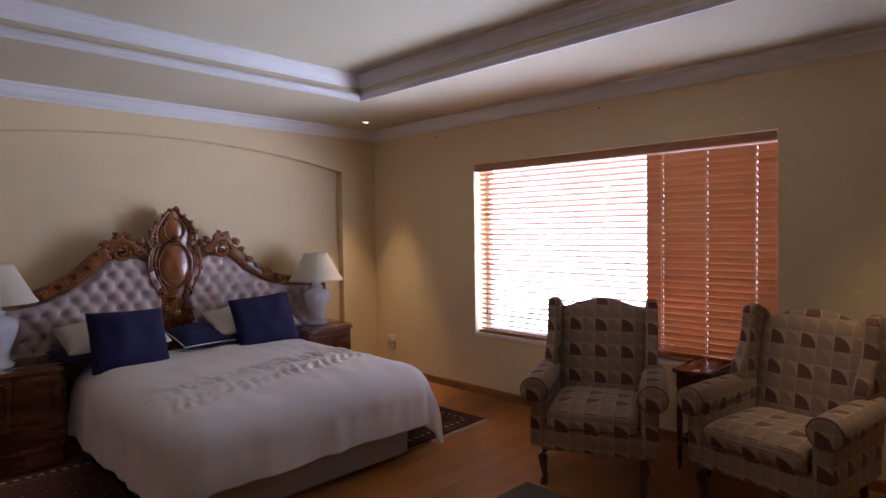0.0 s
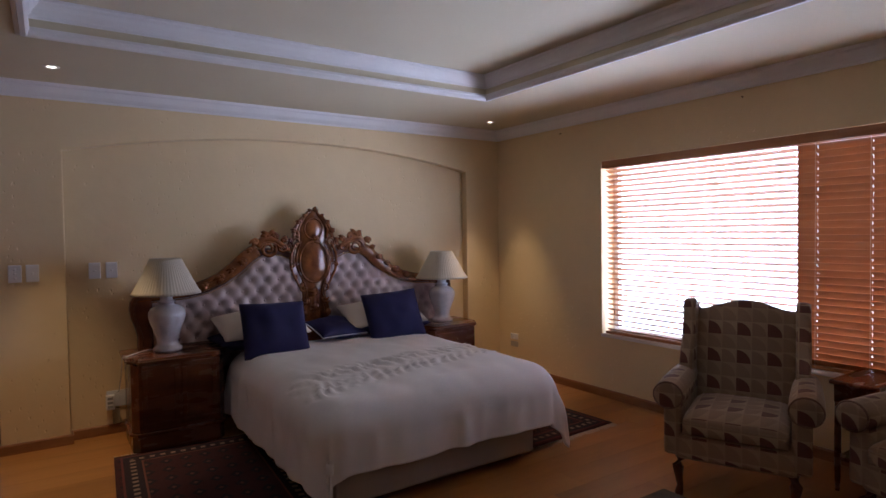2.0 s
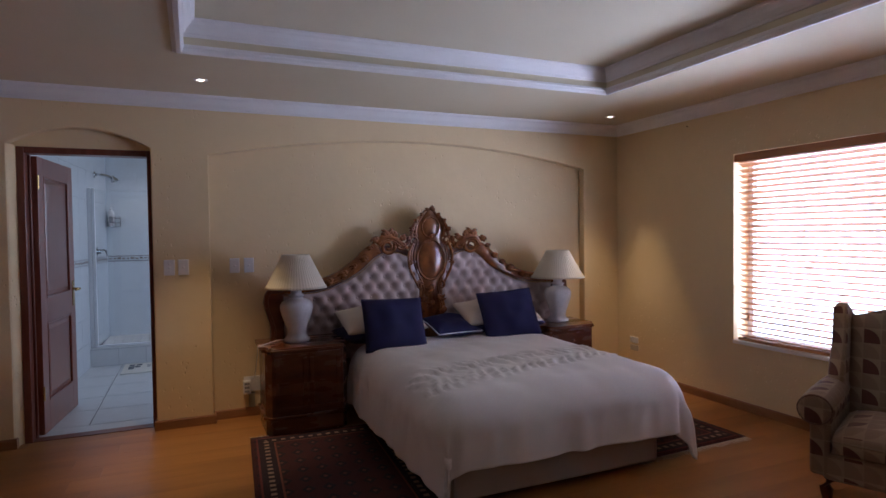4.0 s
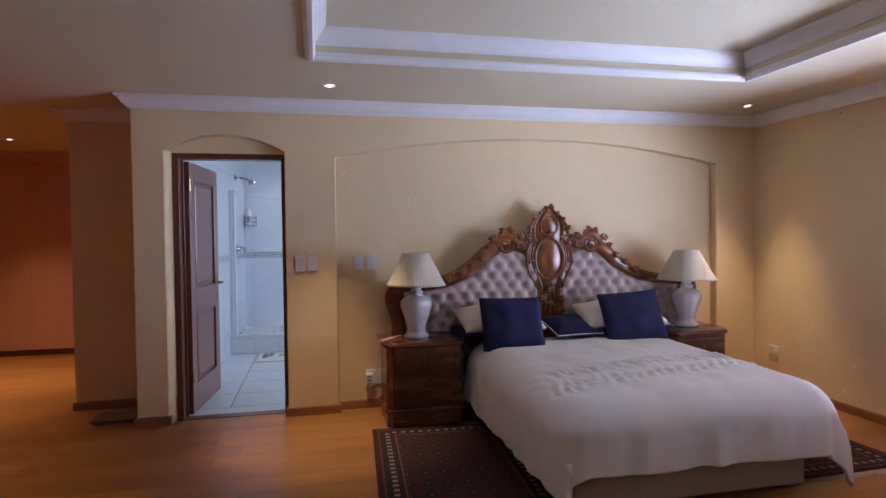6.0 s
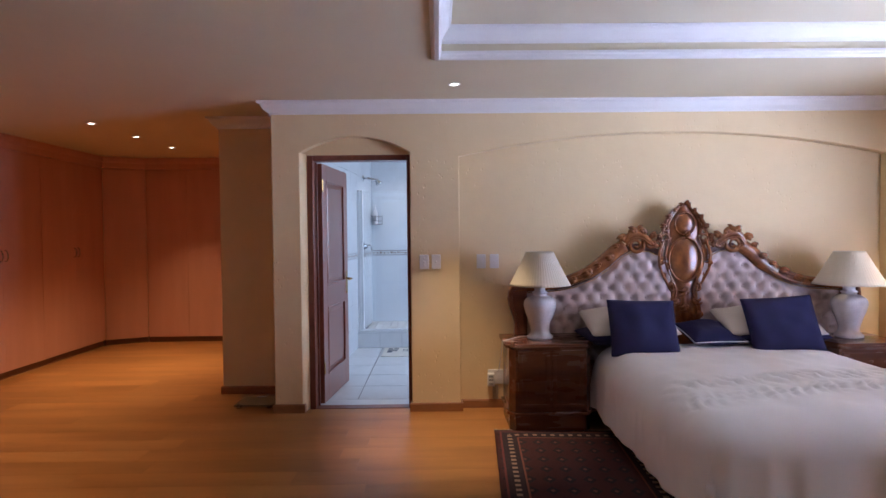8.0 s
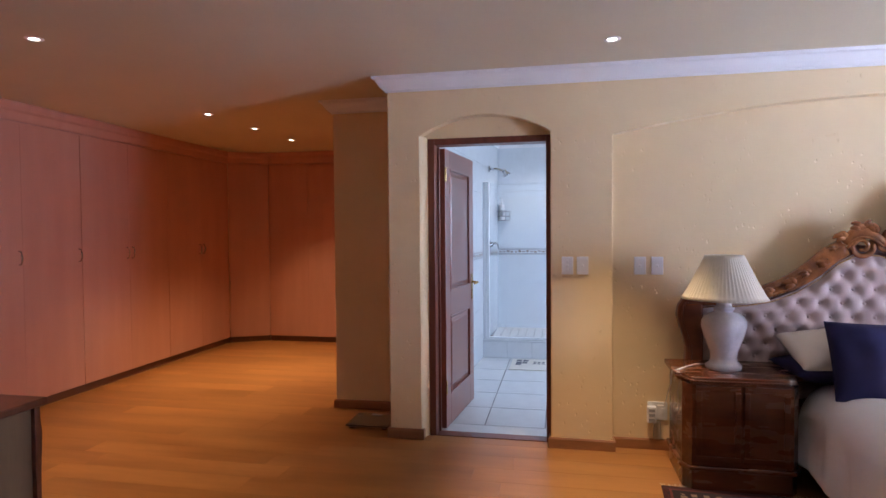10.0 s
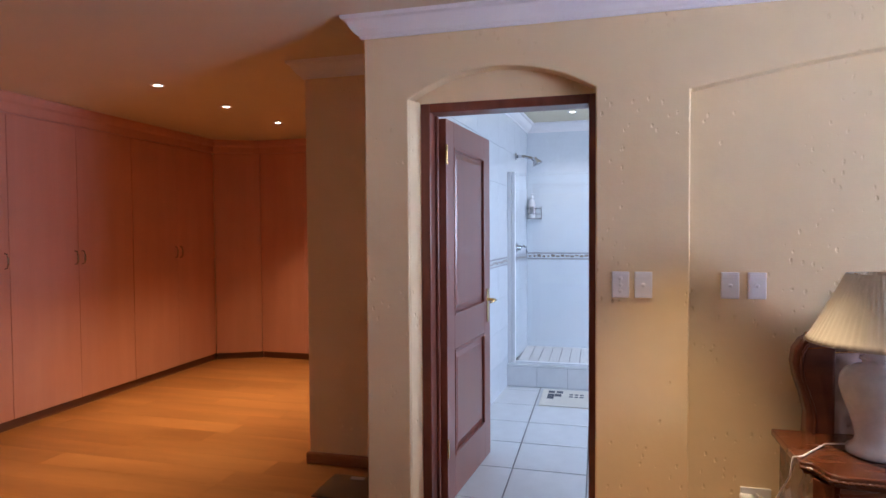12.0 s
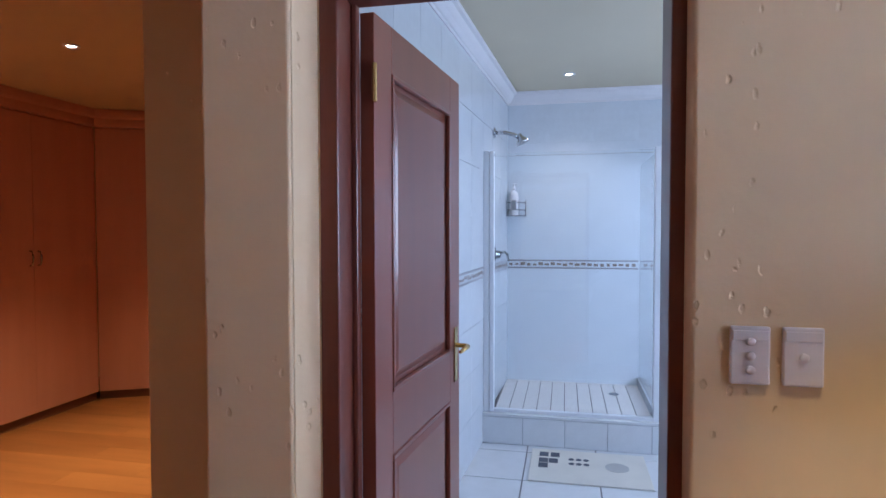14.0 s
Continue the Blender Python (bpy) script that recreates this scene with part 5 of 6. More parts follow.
        part("leg", bm, MAHOG, ch, "dark wooden leg", smooth=True)
    return ch


armchair(3.16, 2.32, -66, "wing armchair in brown and beige quarter-circle fabric by the window")
armchair(3.37, 1.38, -100, "wing armchair in quarter-circle fabric turned towards the bed")

TABLETOP = material("dark_worn_table_top", (0.10, 0.07, 0.04), 0.85, spread=0.3, scale=14)
# low table whose corner shows before the chairs
tb = thing("coffee_table", "low dark wooden coffee table before the armchairs", "table", (1.61, 1.58, 0))
bm = bmesh.new()
box(bm, -0.33, 0.33, -0.36, 0.36, 0.405, 0.44)
part("tabletop", bm, TABLETOP, tb, bevel=0.012, segments=3)
bm = bmesh.new()
box(bm, -0.29, 0.29, -0.32, 0.32, 0.33, 0.405)
part("apron", bm, MAHOG, tb, bevel=0.004)
for x in (-0.27, 0.27):
    for y in (-0.3, 0.3):
        bm = bmesh.new()
        tube(bm, [(x, y, 0.0), (x, y, 0.05), (x, y, 0.33)], [0.018, 0.022, 0.028], 10)
        part("leg", bm, MAHOG, tb, smooth=True)

st = thing("side_table", "small brown wooden side table standing between the armchairs", "table", (3.69, 1.895, 0))
bm = bmesh.new()
box(bm, -0.20, 0.20, -0.118, 0.118, 0.585, 0.61)
part("tabletop", bm, STAINED, st, bevel=0.008, segments=3)
bm = bmesh.new()
box(bm, -0.18, 0.18, -0.10, 0.10, 0.49, 0.585)
part("apron", bm, STAINED, st, bevel=0.004)
bm = bmesh.new()
box(bm, -0.17, 0.17, -0.09, 0.09, 0.17, 0.19)
part("shelf", bm, STAINED, st, bevel=0.004)
for x in (-0.165, 0.165):
    for y in (-0.085, 0.085):
        bm = bmesh.new()
        tube(bm, [(x, y, 0.0), (x, y, 0.06), (x, y, 0.30), (x, y, 0.49)], [0.010, 0.014, 0.017, 0.014], 10)
        part("leg", bm, STAINED, st, smooth=True)

# ---- chest at the dressing room's mouth ----
cd = thing("chest_of_drawers", "wooden chest of drawers with a dark top and carved front", "chest", (-2.80, 3.17, 0))
bm = bmesh.new()
box(bm, -0.54, 0.53, -0.27, 0.28, 0.752, 0.782)
part("top", bm, MAHOG, cd, bevel=0.008, segments=3)
bm = bmesh.new()
box(bm, -0.50, 0.49, -0.25, 0.235, 0.12, 0.752)
part("body", bm, OLIVE, cd, bevel=0.003)
for s in (-1, 1):
    bm = bmesh.new()
    xx = s * 0.485
    outline = [(0.235, 0.0), (0.235, 0.752), (0.262, 0.752), (0.262, 0.70), (0.27, 0.64), (0.262, 0.5), (0.258, 0.36), (0.27, 0.27), (0.295, 0.245), (0.305, 0.235), (0.27, 0.20), (0.255, 0.16), (0.268, 0.09), (0.30, 0.04), (0.31, 0.015), (0.28, 0.0)]
    prism(bm, outline, xx - 0.022, xx + 0.022, "x")
    part("front_post", bm, MAHOG, cd, "dark carved front post", bevel=0.004)
    bm = bmesh.new()
    box(bm, xx - 0.02, xx + 0.02, -0.25, -0.21, 0.0, 0.12)
    part("foot", bm, MAHOG, cd)
for k in range(3):
    bm = bmesh.new()
    z0 = 0.145 + 0.2 * k
    box(bm, -0.45, 0.45, 0.235, 0.252, z0, z0 + 0.185, 0.004)
    dr = part("drawer", bm, MAHOG, cd)
    for x in (-0.38, 0.38):
        bm = bmesh.new()
        lathe(bm, [(0.008, 0), (0.01, 0.01), (0.021, 0.018), (0.024, 0.03), (0.018, 0.042), (0.002, 0.046)], 14, m=pose(x + (0.05 if x > 0 else -0.05), 0.252, z0 + 0.12, -90))
        part("knob", bm, CERAMIC, dr, "white china knob", smooth=True)

# ---- cupboards ----
GAPW = 0.003


def cup_door(parent, w, z0, z1, hand, x0, ga, gb):
    """One plain door, its front at local y = 0, with a bow handle at one edge."""
    bm = bmesh.new()
    box(bm, x0 + ga, x0 + w - gb, 0.0, 0.018, z0, z1, 0.0012)
    d = part("door", bm, MAPLE, parent)
    if hand:
        hx = x0 + 0.035 if hand < 0 else x0 + w - 0.035
        bm = bmesh.new()
        tube(bm, [(hx, 0.0, 1.19), (hx, -0.02, 1.195), (hx, -0.03, 1.225), (hx, -0.03, 1.265), (hx, -0.02, 1.295), (hx, 0.0, 1.30)], [0.006, 0.006, 0.007, 0.007, 0.006, 0.006], 8)
        part("handle", bm, CHROME, d, "small chrome bow handle", smooth=True)


def cupboard(px, py, turn, width, doors, label, handles, depth=0.58):
    """Built-in cupboard; local x runs along its front, -y is its front."""
    cb = thing("cupboard", label, "cupboard", (px, py, 0), turn, group="built-in cupboards of the dressing room")
    bm = bmesh.new()
    box(bm, 0, width, 0.02, depth, 0.07, 2.478)
    part("body", bm, MAPLE, cb)
    bm = bmesh.new()
    box(bm, 0, width, 0.03, 0.05, 0, 0.07)
    part("plinth", bm, DARK, cb, "dark recessed plinth")
    w = width / doors
    for i in range(doors):
        cup_door(cb, w, 0.075, 2.315, handles[i], i * w, GAPW if i == 0 else 0.0008, GAPW if i == doors - 1 else 0.0008)
    bm = bmesh.new()
    prism(bm, [(0.02, 2.33), (0.0, 2.33), (-0.006, 2.345), (-0.006, 2.40), (-0.022, 2.42), (-0.026, 2.445), (-0.026, 2.479), (0.02, 2.479)], 0, width, "x")
    part("fascia", bm, MAPLE, cb, "moulded fascia under the ceiling")
    return cb


for y0, y1, hs in ((3.62, 4.82, (1, -1)), (4.82, 6.01, (1, 1)), (6.01, 7.20, (1, -1)), (7.20, 8.40, (1, -1))):
    cupboard(CUPX, y0, 90, y1 - y0, 2, "tall pinkish-maple laminate cupboard with two plain doors", hs, 0.60)
cupboard(CUPX, 2.885, 90, 3.615 - 2.885, 1, "tall pinkish-maple laminate cupboard with one plain door", (1,), 0.60)
ca, cb_ = Vector((CUPX, 8.40)), Vector((-4.02, CUPY))
cupboard(CUPX, 8.40, math.degrees(math.atan2(cb_.y - ca.y, cb_.x - ca.x)), (cb_ - ca).length, 1, "angled corner cupboard with one plain maple door", (0,), 0.3)
for x0, x1 in ((-4.02, -2.92), (-2.92, -2.04)):
    cupboard(x0, CUPY, 0, x1 - x0, 2, "tall pinkish-maple laminate cupboard along the far wall", (0, 0), 0.6)


# ---- lamps in the ceiling ----
def downlight(x, y, z):
    dl = thing("downlight", "small round recessed ceiling downlight, switched on", "downlight", (x, y, z), group="recessed downlights")
    bm = bmesh.new()
    lathe(bm, [(0.025, -0.001), (0.028, -0.005), (0.043, -0.005), (0.046, -0.001), (0.046, 0.004), (0.025, 0.004), (0.025, -0.001)], 28)
    part("ring", bm, WHITE, dl, smooth=True)
    bm = bmesh.new()
    lathe(bm, [(0.0005, -0.0015), (0.026, -0.0015), (0.026, 0.002), (0.0005, 0.002)], 20)
    part("bulb", bm, GLOW, dl, "glowing warm bulb")


for lx, ly in DOWNLIGHTS:
    downlight(lx, ly, CEILING)
downlight(-0.54, 8.57, BC)


# ---- switches and sockets ----
def switch(x, y, z, rockers, label):
    sw = thing("light_switch", label, "switch", (x, y, z), group="light switches")
    bm = bmesh.new()
    box(bm, -0.037, 0.037, -0.011, 0.0, -0.058, 0.058, 0.004)
    pl = part("plate", bm, PLASTIC, sw)
    bm = bmesh.new()
    box(bm, -0.033, 0.033, -0.0135, -0.010, 0.030, 0.050, 0.0015)
    part("ridge", bm, PLASTIC, sw)
    for k in range(rockers):
        zz = (k - (rockers - 1) / 2) * 0.028
        bm = bmesh.new()
        lathe(bm, [(0.0085, 0), (0.0085, 0.006), (0.007, 0.008), (0.0005, 0.0085)], 14, m=pose(0, -0.0105, zz, 90))
        part("button", bm, PLASTIC, sw, smooth=True)


switch(-0.207, W, 1.204, 3, "white three-button light switch beside the bathroom door")
switch(-0.111, W, 1.204, 1, "white single-button light switch beside the bathroom door")
switch(0.255, 5.455, 1.20, 1, "white single-button light switch in the niche")
switch(0.362, 5.455, 1.20, 1, "white single-button light switch above the nightstand")


def socket(m, label, w=0.062, h=0.055):
    so = thing("wall_socket", label, "socket", group="wall sockets")
    so.matrix_world = m
    bm = bmesh.new()
    box(bm, -w, w, -0.01, 0, -h, h, 0.004)
    part("plate", bm, PLASTIC, so)
    bm = bmesh.new()
    for x, z in ((-0.03, 0.012), (-0.03, -0.022), (-0.045, -0.005), (-0.015, -0.005)):
        box(bm, x - 0.004, x + 0.004, -0.0108, -0.0101, z - 0.004, z + 0.004)
    part("holes", bm, DARK, so)
    bm = bmesh.new()
    box(bm, 0.02, 0.045, -0.014, -0.009, -0.02, 0.02, 0.002)
    part("rocker", bm, PLASTIC, so)
    return so


socket(pose(0.365, 5.455, 0.255), "white wall socket with a multi-plug beside the nightstand", 0.062, 0.06)
socket(pose(XW, 5.13, 0.36, 0, 0, -90), "white wall socket low on the window wall", 0.055, 0.03)
bm = bmesh.new()
box(bm, XW - 0.008, XW, 5.075, 5.185, 0.255, 0.31, 0.004)
tagged(solid("wall_outlet", bm, material("beige_outlet_plastic", (0.5, 0.42, 0.32), 0.5)), "beige blank outlet plate under the socket", "outlet")
mp = thing("multi_plug", "white multi-way plug hanging from the wall socket", "plug", (0.325, 5.445, 0.19))
bm = bmesh.new()
box(bm, -0.028, 0.028, -0.045, -0.002, -0.005, 0.10, 0.006)
part("housing", bm, PLASTIC, mp)
for k in range(3):
    bm = bmesh.new()
    box(bm, -0.018, 0.018, -0.047, -0.0445, 0.008 + 0.03 * k, 0.026 + 0.03 * k)
    part("outlet_face", bm, PANELGREY, mp)
bm = bmesh.new()
box(bm, 0.34, 0.385, 5.43, 5.455, 0.072, 0.185, 0.004)
tagged(solid("junction_box", bm, material("grey_beige_plastic", (0.38, 0.33, 0.25), 0.6)), "small grey-beige cable box above the skirting", "cable box")
for y, z in ((2.738, 2.331), (4.45, 2.33), (0.62, 2.36)):
    bm = bmesh.new()
    tube(bm, [(XW + 0.01, y, z), (XW - 0.012, y, z + 0.002)], [0.004, 0.006], 8)
    tagged(solid("wall_hook", bm, DARK), "small dark screw hook in the plaster", "hook", "hooks above the window")

# ---- bathroom scale on the floor ----
sc_ = thing("bathroom_scale", "flat glass bathroom scale on the floor by the wall", "scale", (-1.63, 5.63, 0), 0)
bm = bmesh.new()
box(bm, -0.16, 0.16, -0.15, 0.15, 0.022, 0.032, 0.004)
part("platform", bm, material("smoky_glass", (0.55, 0.53, 0.50), 0.06, spread=0.05, bump=0, Transmission_Weight=0.9), sc_)
for x in (-0.125, 0.125):
    for y in (-0.115, 0.115):
        bm = bmesh.new()
        lathe(bm, [(0.022, 0), (0.024, 0.012), (0.02, 0.022)], 14, (x, y, 0))
        part("foot", bm, CHROME, sc_, "chrome foot", smooth=True)
bm = bmesh.new()
box(bm, -0.04, 0.04, 0.09, 0.125, 0.0325, 0.036, 0.001)
part("display", bm, PANELGREY, sc_)


# ---- shower ----
SX0, SX1, SY0 = -1.05, 0.02, 8.05
bm = bmesh.new()
prism(bm, [(side_x(SY0), SY0), (SX1 + 0.06, SY0), (SX1 + 0.06, SY0 + 0.11), (side_x(SY0 + 0.11), SY0 + 0.11)], 0, 0.195, "z")
box(bm, SX1, SX1 + 0.06, SY0 + 0.11, BY1, 0, 0.24)
setting(solid("shower_curb", bm, material("curb_grout", (0.45, 0.47, 0.5), 0.8)), "grey grout core of the shower's raised curb", "curb")
curb = bpy.data.objects["shower_curb"]
bm = bmesh.new()
box(bm, -0.136, 0.136, -0.006, 0, 0.004, 0.185, 0.002)
me = bpy.data.meshes.new("curb_tile")
bm.to_mesh(me)
bm.free()
me.materials.append(FLOORTILE)
for i in range(5):
    t = new("tile", me)
    t.parent = curb
    t.matrix_local = pose(-0.976 + 0.276 * i, SY0, 0.0)
bm = bmesh.new()
prism(bm, [(side_x(SY0 - 0.008), SY0 - 0.008), (SX1 + 0.06, SY0 - 0.008), (SX1 + 0.06, SY0 + 0.11), (side_x(SY0 + 0.11), SY0 + 0.11)], 0.190, 0.207, "z")
cap = part("cap", bm, FLOORTILE, curb)
bm = bmesh.new()
prism(bm, [(side_x(SY0 + 0.11), SY0 + 0.11), (SX1, SY0 + 0.11), (SX1, BY1), (side_x(BY1), BY1)], 0, 0.165, "z")
tray = setting(solid("shower_floor", bm, material("dark_strip_joint", (0.16, 0.14, 0.13), 0.8)), "raised shower floor of white strips with dark joints", "shower floor")
bm = bmesh.new()
box(bm, -0.046, 0.046, 0, BY1 - SY0 - 0.112, 0, 0.012, 0.002)
me = bpy.data.meshes.new("shower_strip")
bm.to_mesh(me)
bm.free()
me.materials.append(WHITECURB)
for i in range(11):
    t = new("strip", me)
    t.parent = tray
    t.matrix_local = pose(SX0 + 0.048 + 0.0975 * i, SY0 + 0.111, 0.164)
bm = bmesh.new()
lathe(bm, [(0.001, 0.0), (0.035, 0.0), (0.038, 0.003), (0.03, 0.004), (0.028, 0.002), (0.001, 0.002)], 20, (-0.19, 8.8, 0.177))
tagged(solid("shower_drain", bm, CHROME), "small round chrome drain in the shower floor", "drain")

# glass front in a white frame
sg = thing("shower_screen", "glass shower screen in a white aluminium frame", "shower screen", (0, SY0 + 0.055, 0.207))
for x0, x1 in ((-1.108, -1.072), (-1.068, SX0 + 0.012), (SX1 - 0.02, SX1 + 0.05)):
    bm = bmesh.new()
    box(bm, x0, x1, -0.028, 0.028, 0.0, 1.78, 0.005)
    part("post", bm, ALU, sg, "white aluminium post")
bm = bmesh.new()
box(bm, SX0 + 0.012, SX1 - 0.02, -0.02, 0.02, 0.0, 0.022, 0.004)
part("bottom_rail", bm, ALU, sg)
bm = bmesh.new()
box(bm, SX0 + 0.012, SX1 - 0.02, -0.016, 0.016, 1.745, 1.765, 0.004)
part("top_rail", bm, GLASS, sg, "clear rail").visible_shadow = False
bm = bmesh.new()
box(bm, SX0 + 0.012, SX1 - 0.02, -0.003, 0.003, 0.022, 1.745)
p = part("pane", bm, GLASS, sg)
p.visible_shadow = False
bm = bmesh.new()
box(bm, SX1 + 0.012, SX1 + 0.018, 0.03, BY1 - SY0 - 0.06, 0.035, 1.765)
p = part("pane", bm, GLASS, sg)
p.visible_shadow = False

# patterned border along the tiles
def border(name, x0, x1, y0, y1, along):
    bd = setting(thing(name, "", ""), "narrow patterned tile border in grey and brown", "tile border")
    for z0, z1, mat in ((1.128, 1.140, PANELGREY), (1.190, 1.202, PANELGREY), (1.1405, 1.1895, TILE)):
        bm = bmesh.new()
        box(bm, x0, x1, y0, y1, z0, z1)
        part("band", bm, mat, bd)
    bm = bmesh.new()
    rng = random.Random(4)
    n = int((max(x1 - x0, y1 - y0)) / 0.05)
    for i in range(n):
        c = 0.025 + i * 0.05
        w, h = rng.uniform(0.012, 0.02), rng.uniform(0.007, 0.014)
        zc = 1.165 + rng.uniform(-0.006, 0.006)
        if along == "x":
            box(bm, x0 + c - w, x0 + c + w, y0 - 0.0015, y0, zc - h, zc + h)
        else:
            box(bm, x1, x1 + 0.0015, y0 + c - w, y0 + c + w, zc - h, zc + h)
    tagged(part("border_motif", bm, material("border_brown", (0.24, 0.19, 0.16), 0.3), bd, "small brownish motifs"), kind="stuff")
    return bd


border("border_back", side_x(BY1) + 0.006, SX1, BY1 - 0.004, BY1, "x")
side_border = border("border_side", 0, 0.004, 0.05, BY1 - BACK - 0.01, "y")
side_border.matrix_world = pose(BX0, BACK, 0, 0, 0, -BTURN)

# large glazed wall tiles, a little proud of their joints

def wall_tiles(parent, origin, turn, length, height, size=(0.40, 0.30)):
    bm = bmesh.new()
    box(bm, 0.0012, size[0] - 0.0012, -0.003, 0, 0.0012, size[1] - 0.0012)
    me = bpy.data.meshes.new("wall_tile")
    bm.to_mesh(me)
    bm.free()
    me.materials.append(TILE)
    for i in range(int(length / size[0] + 0.01)):
        for j in range(int(height / size[1] + 0.01)):
            t = new("tile", me)
            t.parent = parent
            t.matrix_local = pose(*origin, 0, 0, turn) @ pose(i * size[0], 0, j * size[1])


wb = bpy.data.objects["wall_bathroom"]
for z0, h in ((0.0, 1.128), (1.204, 1.30)):
    hh = h / 4
    wall_tiles(wb, (SX0, BY1 - 0.0005, z0), 0, 1.07, h, (1.07 / 3, hh))
    wall_tiles(wb, (side_x(BACK + 0.03) + 0.0005, BACK + 0.03, z0), 90 - BTURN, BY1 - BACK - 0.04, h, (0.3475, hh))

# shower head, mixer, corner rack
sh = thing("shower_fitting", "chrome shower head on a short wall arm", "shower fitting", (side_x(8.45), 8.45, 2.17))
bm = bmesh.new()
lathe(bm, [(0.001, 0), (0.028, 0), (0.026, 0.008), (0.012, 0.012)], 18, m=pose(0.004, 0, 0, 0, 90))
part("wall_flange", bm, CHROME, sh, smooth=True)
bm = bmesh.new()
tube(bm, [(0.0, 0, 0), (0.06, 0.01, 0.0), (0.11, 0.02, -0.012), (0.13, 0.025, -0.025)], 0.011, 10)
part("arm", bm, CHROME, sh, smooth=True)
bm = bmesh.new()
lathe(bm, [(0.012, 0.03), (0.018, 0.01), (0.036, -0.012), (0.038, -0.022), (0.001, -0.024)], 20, m=pose(0.145, 0.03, -0.035, 0, -25))
part("rose", bm, CHROME, sh, smooth=True)
sh.matrix_world = sh.matrix_world @ Matrix.Diagonal((1.4, 1.4, 1.4, 1))
mx = thing("shower_mixer", "chrome shower mixer tap on the tiled wall", "mixer tap", (side_x(8.5), 8.5, 1.27))
bm = bmesh.new()
lathe(bm, [(0.055, 0.0), (0.053, 0.008), (0.03, 0.014), (0.028, 0.045), (0.001, 0.05)], 24, m=pose(0.002, 0, 0, 0, 90))
part("body", bm, CHROME, mx, smooth=True)
bm = bmesh.new()
tube(bm, [(0.045, 0, 0.01), (0.075, 0.0, 0.02), (0.10, 0.0, 0.0), (0.11, 0.0, -0.05)], [0.011, 0.011, 0.010, 0.008], 10)
part("lever", bm, CHROME, mx, smooth=True)
rk = thing("corner_rack", "chrome wire corner rack hung in the shower", "shower rack", (SX0 + 0.01, BY1 - 0.01, 1.57))
for z in (0.0, 0.05, 0.11):
    bm = bmesh.new()
    tube(bm, [(0.0, -0.15, z), (0.05, -0.13, z), (0.10, -0.10, z), (0.13, -0.05, z), (0.15, 0.0, z)], 0.004, 6)
    tube(bm, [(0.0, -0.15, z), (0.0, 0.0, z), (0.15, 0.0, z)], 0.003, 6)
    part("wire", bm, CHROME, rk, smooth=True)
for x, y in ((0.0, -0.15), (0.15, 0.0), (0.10, -0.10), (0.0, 0.0)):
    bm = bmesh.new()
    tube(bm, [(x, y, 0.0), (x, y, 0.135)], 0.003, 6)
    part("upright", bm, CHROME, rk)
bm = bmesh.new()
prism(bm, [(0.002, -0.148), (0.1, -0.1), (0.148, -0.002), (0.002, -0.002)], -0.004, 0.0, "z")
part("shelf", bm, GLASS, rk)
bt = thing("pump_bottle", "white plastic pump bottle standing on the corner rack", "bottle", (SX0 + 0.065, BY1 - 0.06, 1.5705))
bm = bmesh.new()
lathe(bm, [(0.033, 0), (0.036, 0.01), (0.036, 0.17), (0.03, 0.195), (0.014, 0.205), (0.014, 0.215)], 20)
part("flask", bm, PLASTIC, bt, smooth=True)
bm = bmesh.new()
box(bm, -0.02, 0.02, -0.0375, -0.0362, 0.05, 0.13)
part("label", bm, PANELGREY, bt, "plain grey label")
bm = bmesh.new()
lathe(bm, [(0.016, 0.215), (0.016, 0.235), (0.006, 0.238), (0.006, 0.26), (0.012, 0.262), (0.012, 0.272)], 12)
tube(bm, [(0, 0, 0.267), (0.035, -0.01, 0.264)], 0.005, 6)
part("pump", bm, PLASTIC, bt, smooth=True)

# bath mat with a dark motif
mt = thing("bath_mat", "cream bath mat with small charcoal motifs on the tiles", "bath mat", (-0.42, 7.735, 0))
bm = bmesh.new()
box(bm, -0.35, 0.35, -0.25, 0.25, 0.001, 0.012, 0.004)
part("woven_pad", bm, MATCLOTH, mt)
for y, x in ((0.16, -0.27), (0.16, -0.20), (0.06, -0.27), (0.06, -0.21), (-0.02, -0.27)):
    bm = bmesh.new()
    box(bm, x - 0.028, x + 0.028, y - 0.035, y + 0.035, 0.0122, 0.0135)
    part("square_motif", bm, MOTIF, mt, "charcoal square")
for i in range(3):
    for j in range(2):
        bm = bmesh.new()
        lathe(bm, [(0.018, 0.0122), (0.018, 0.0135)], 14, (-0.1 + 0.045 * i, 0.03 + 0.07 * j, 0))
        part("round_motif", bm, MOTIF, mt, "charcoal dot")
bm = bmesh.new()
lathe(bm, [(0.07, 0.0122), (0.07, 0.0133)], 24, (0.17, 0.02, 0))
part("pale_motif", bm, material("grey_motif", (0.45, 0.45, 0.44), 0.95), mt, "pale grey disc")

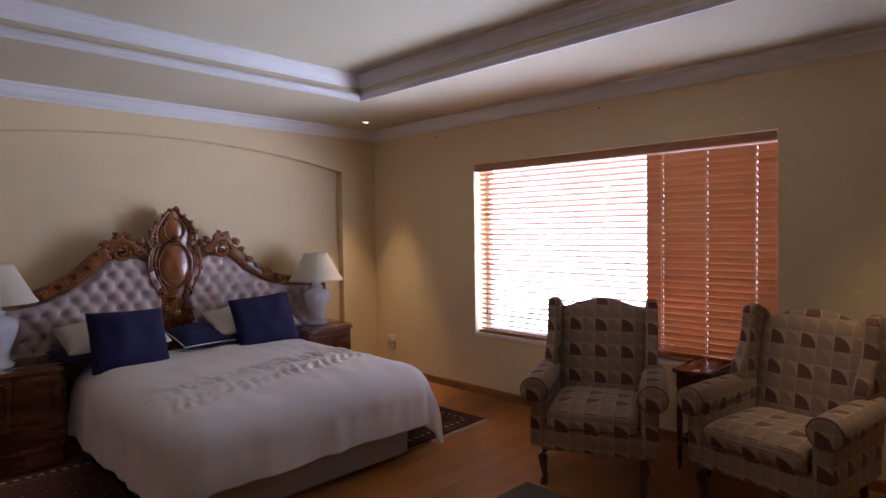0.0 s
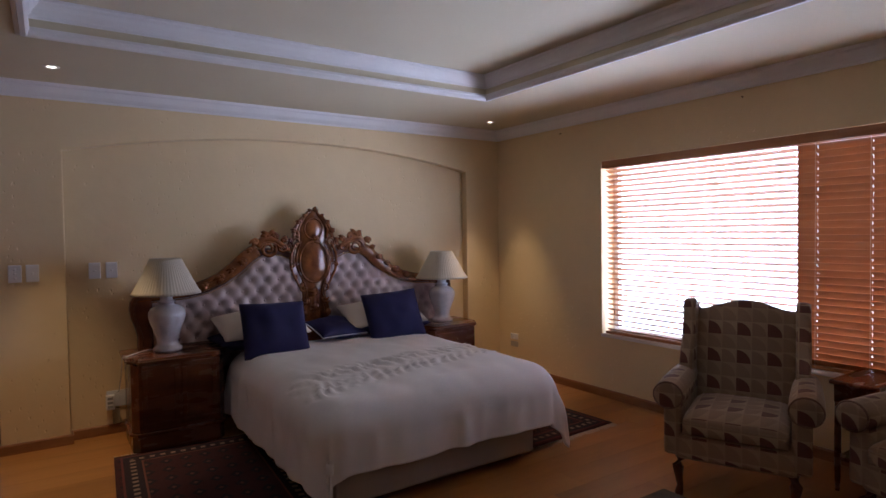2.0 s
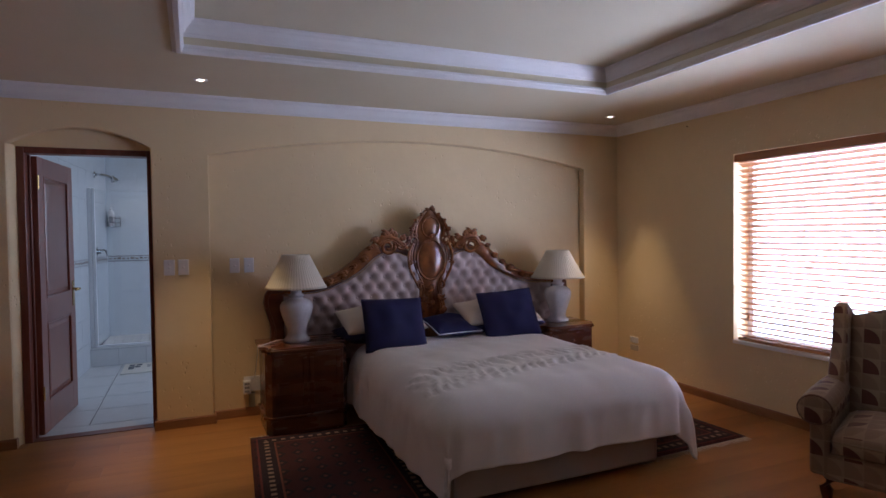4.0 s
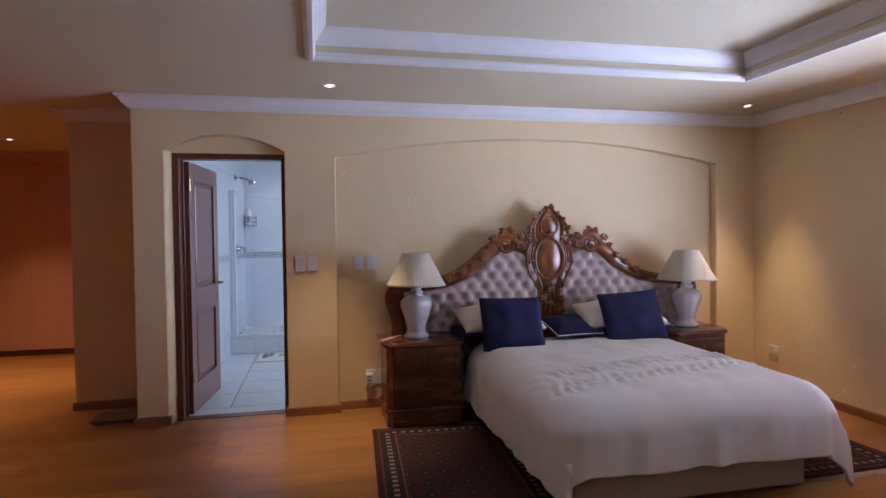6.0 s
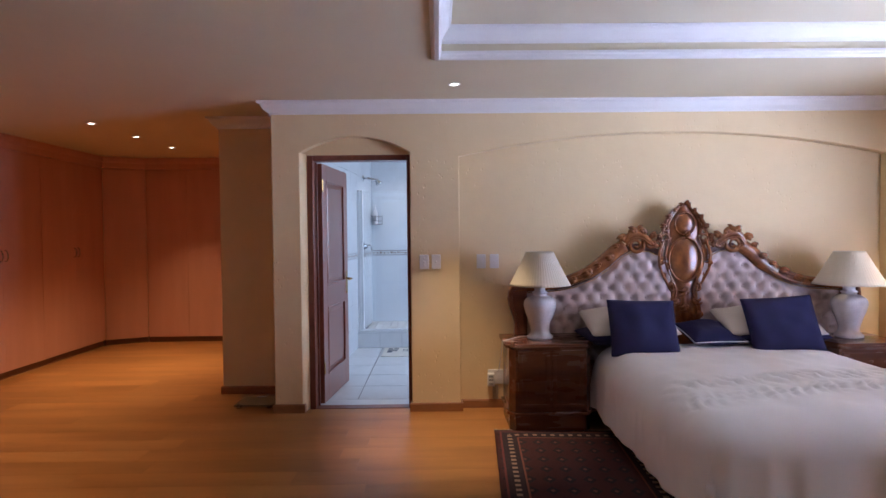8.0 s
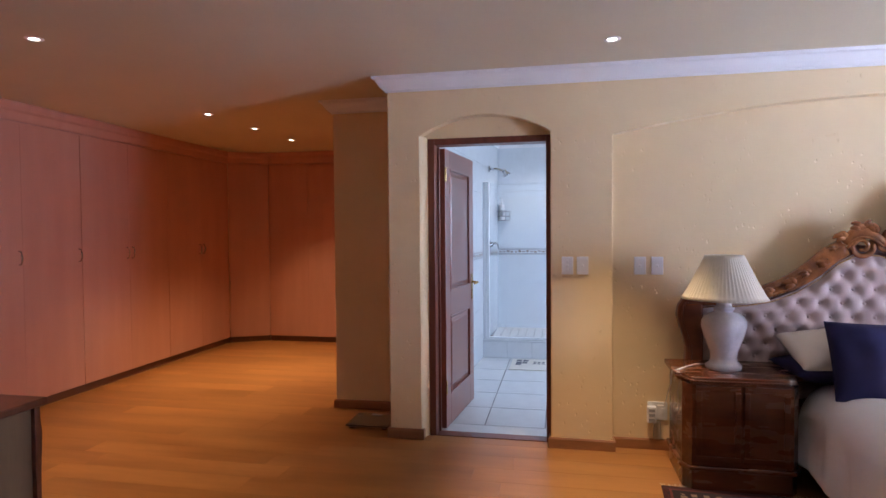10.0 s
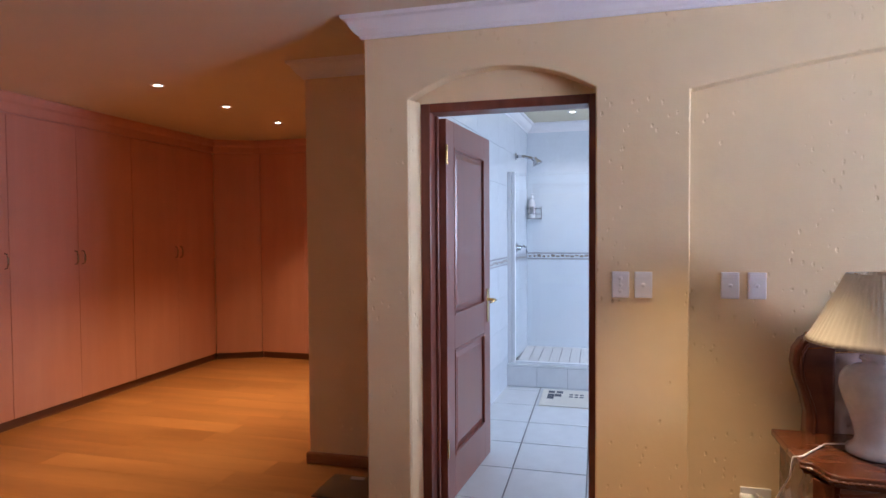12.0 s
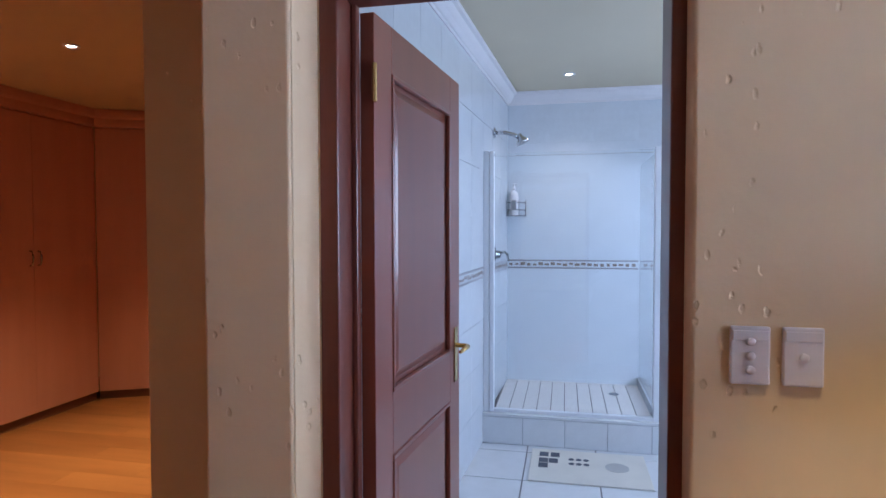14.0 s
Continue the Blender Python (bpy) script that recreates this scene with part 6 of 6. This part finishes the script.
# ---- bathroom window, which lights the room ----
bw = thing("window_2", "frosted bathroom window in a white frame", "window", (0, 0, 0), kind="structure")
bm = bmesh.new()
for a in ((6.4, 7.8, 1.0, 1.05), (6.4, 7.8, 2.15, 2.2), (6.4, 6.45, 1.05, 2.15), (7.75, 7.8, 1.05, 2.15)):
    box(bm, BX1 + 0.1, BX1 + 0.15, a[0], a[1], a[2], a[3], 0.003)
part("window_frame", bm, ALU, bw)

bm = bmesh.new()
box(bm, BX1 + 0.122, BX1 + 0.128, 6.45, 7.75, 1.05, 2.15)
p = part("pane", bm, GLASS, bw)
p.visible_shadow = False

# ---- floor tiles and boards, piece by piece ----
fb = bpy.data.objects["floor_bathroom"]
bm = bmesh.new()
TS = 0.44
box(bm, 0.004, TS - 0.004, 0.004, TS - 0.004, -0.008, 0.0, 0.0015)
me = bpy.data.meshes.new("floor_tile")
bm.to_mesh(me)
bm.free()
me.materials.append(FLOORTILE)
for i in range(-1, 7):
    for j in range(6):
        x, y = -0.802 + TS * i, 7.05 + TS * (j - 3)
        if x < BX1 and y + TS < 8.6:
            if y < 5.56 or x < BX0 - 0.3:
                continue
            t = new("tile", me)
            t.parent = fb
            t.matrix_local = pose(x, y, 0.002)
bm = bmesh.new()
box(bm, -1.17, 1.99, 5.56, 5.726, -0.008, 0.002, 0.0015)
part("tile", bm, FLOORTILE, fb)

BL, BW_ = 1.29, 0.193
bm = bmesh.new()
box(bm, 0.0006, BL - 0.0006, 0.0005, BW_ - 0.0005, -0.004, 0.0)
me = bpy.data.meshes.new("floor_board")
bm.to_mesh(me)
bm.free()
me.materials.append(WOODFLOOR)
rng = random.Random(11)
y = SOUTH
while y < 9.2:
    # the boards of one course, cut where the room ends
    left = WESTX if y + BW_ < WESTY + 0.1 else -5.1
    right = XW if y < 5.4 else COL + 0.05 if y < 5.8 else SETX
    x = left - rng.uniform(0.1, BL - 0.1)
    while x < right - 0.02:
        a, b_ = max(x, left), min(x + BL, right)
        if b_ - a > BL - 0.01:
            data = me
        else:
            bm = bmesh.new()
            box(bm, 0.0006, b_ - a - 0.0006, 0.0005, BW_ - 0.0005, -0.004, 0.0)
            data = bpy.data.meshes.new("floor_board_end")
            bm.to_mesh(data)
            bm.free()
            data.materials.append(WOODFLOOR)
        t = new("board", data)
        t.parent = floor
        t.matrix_local = pose(a, y, 0)
        x += BL
    y += BW_
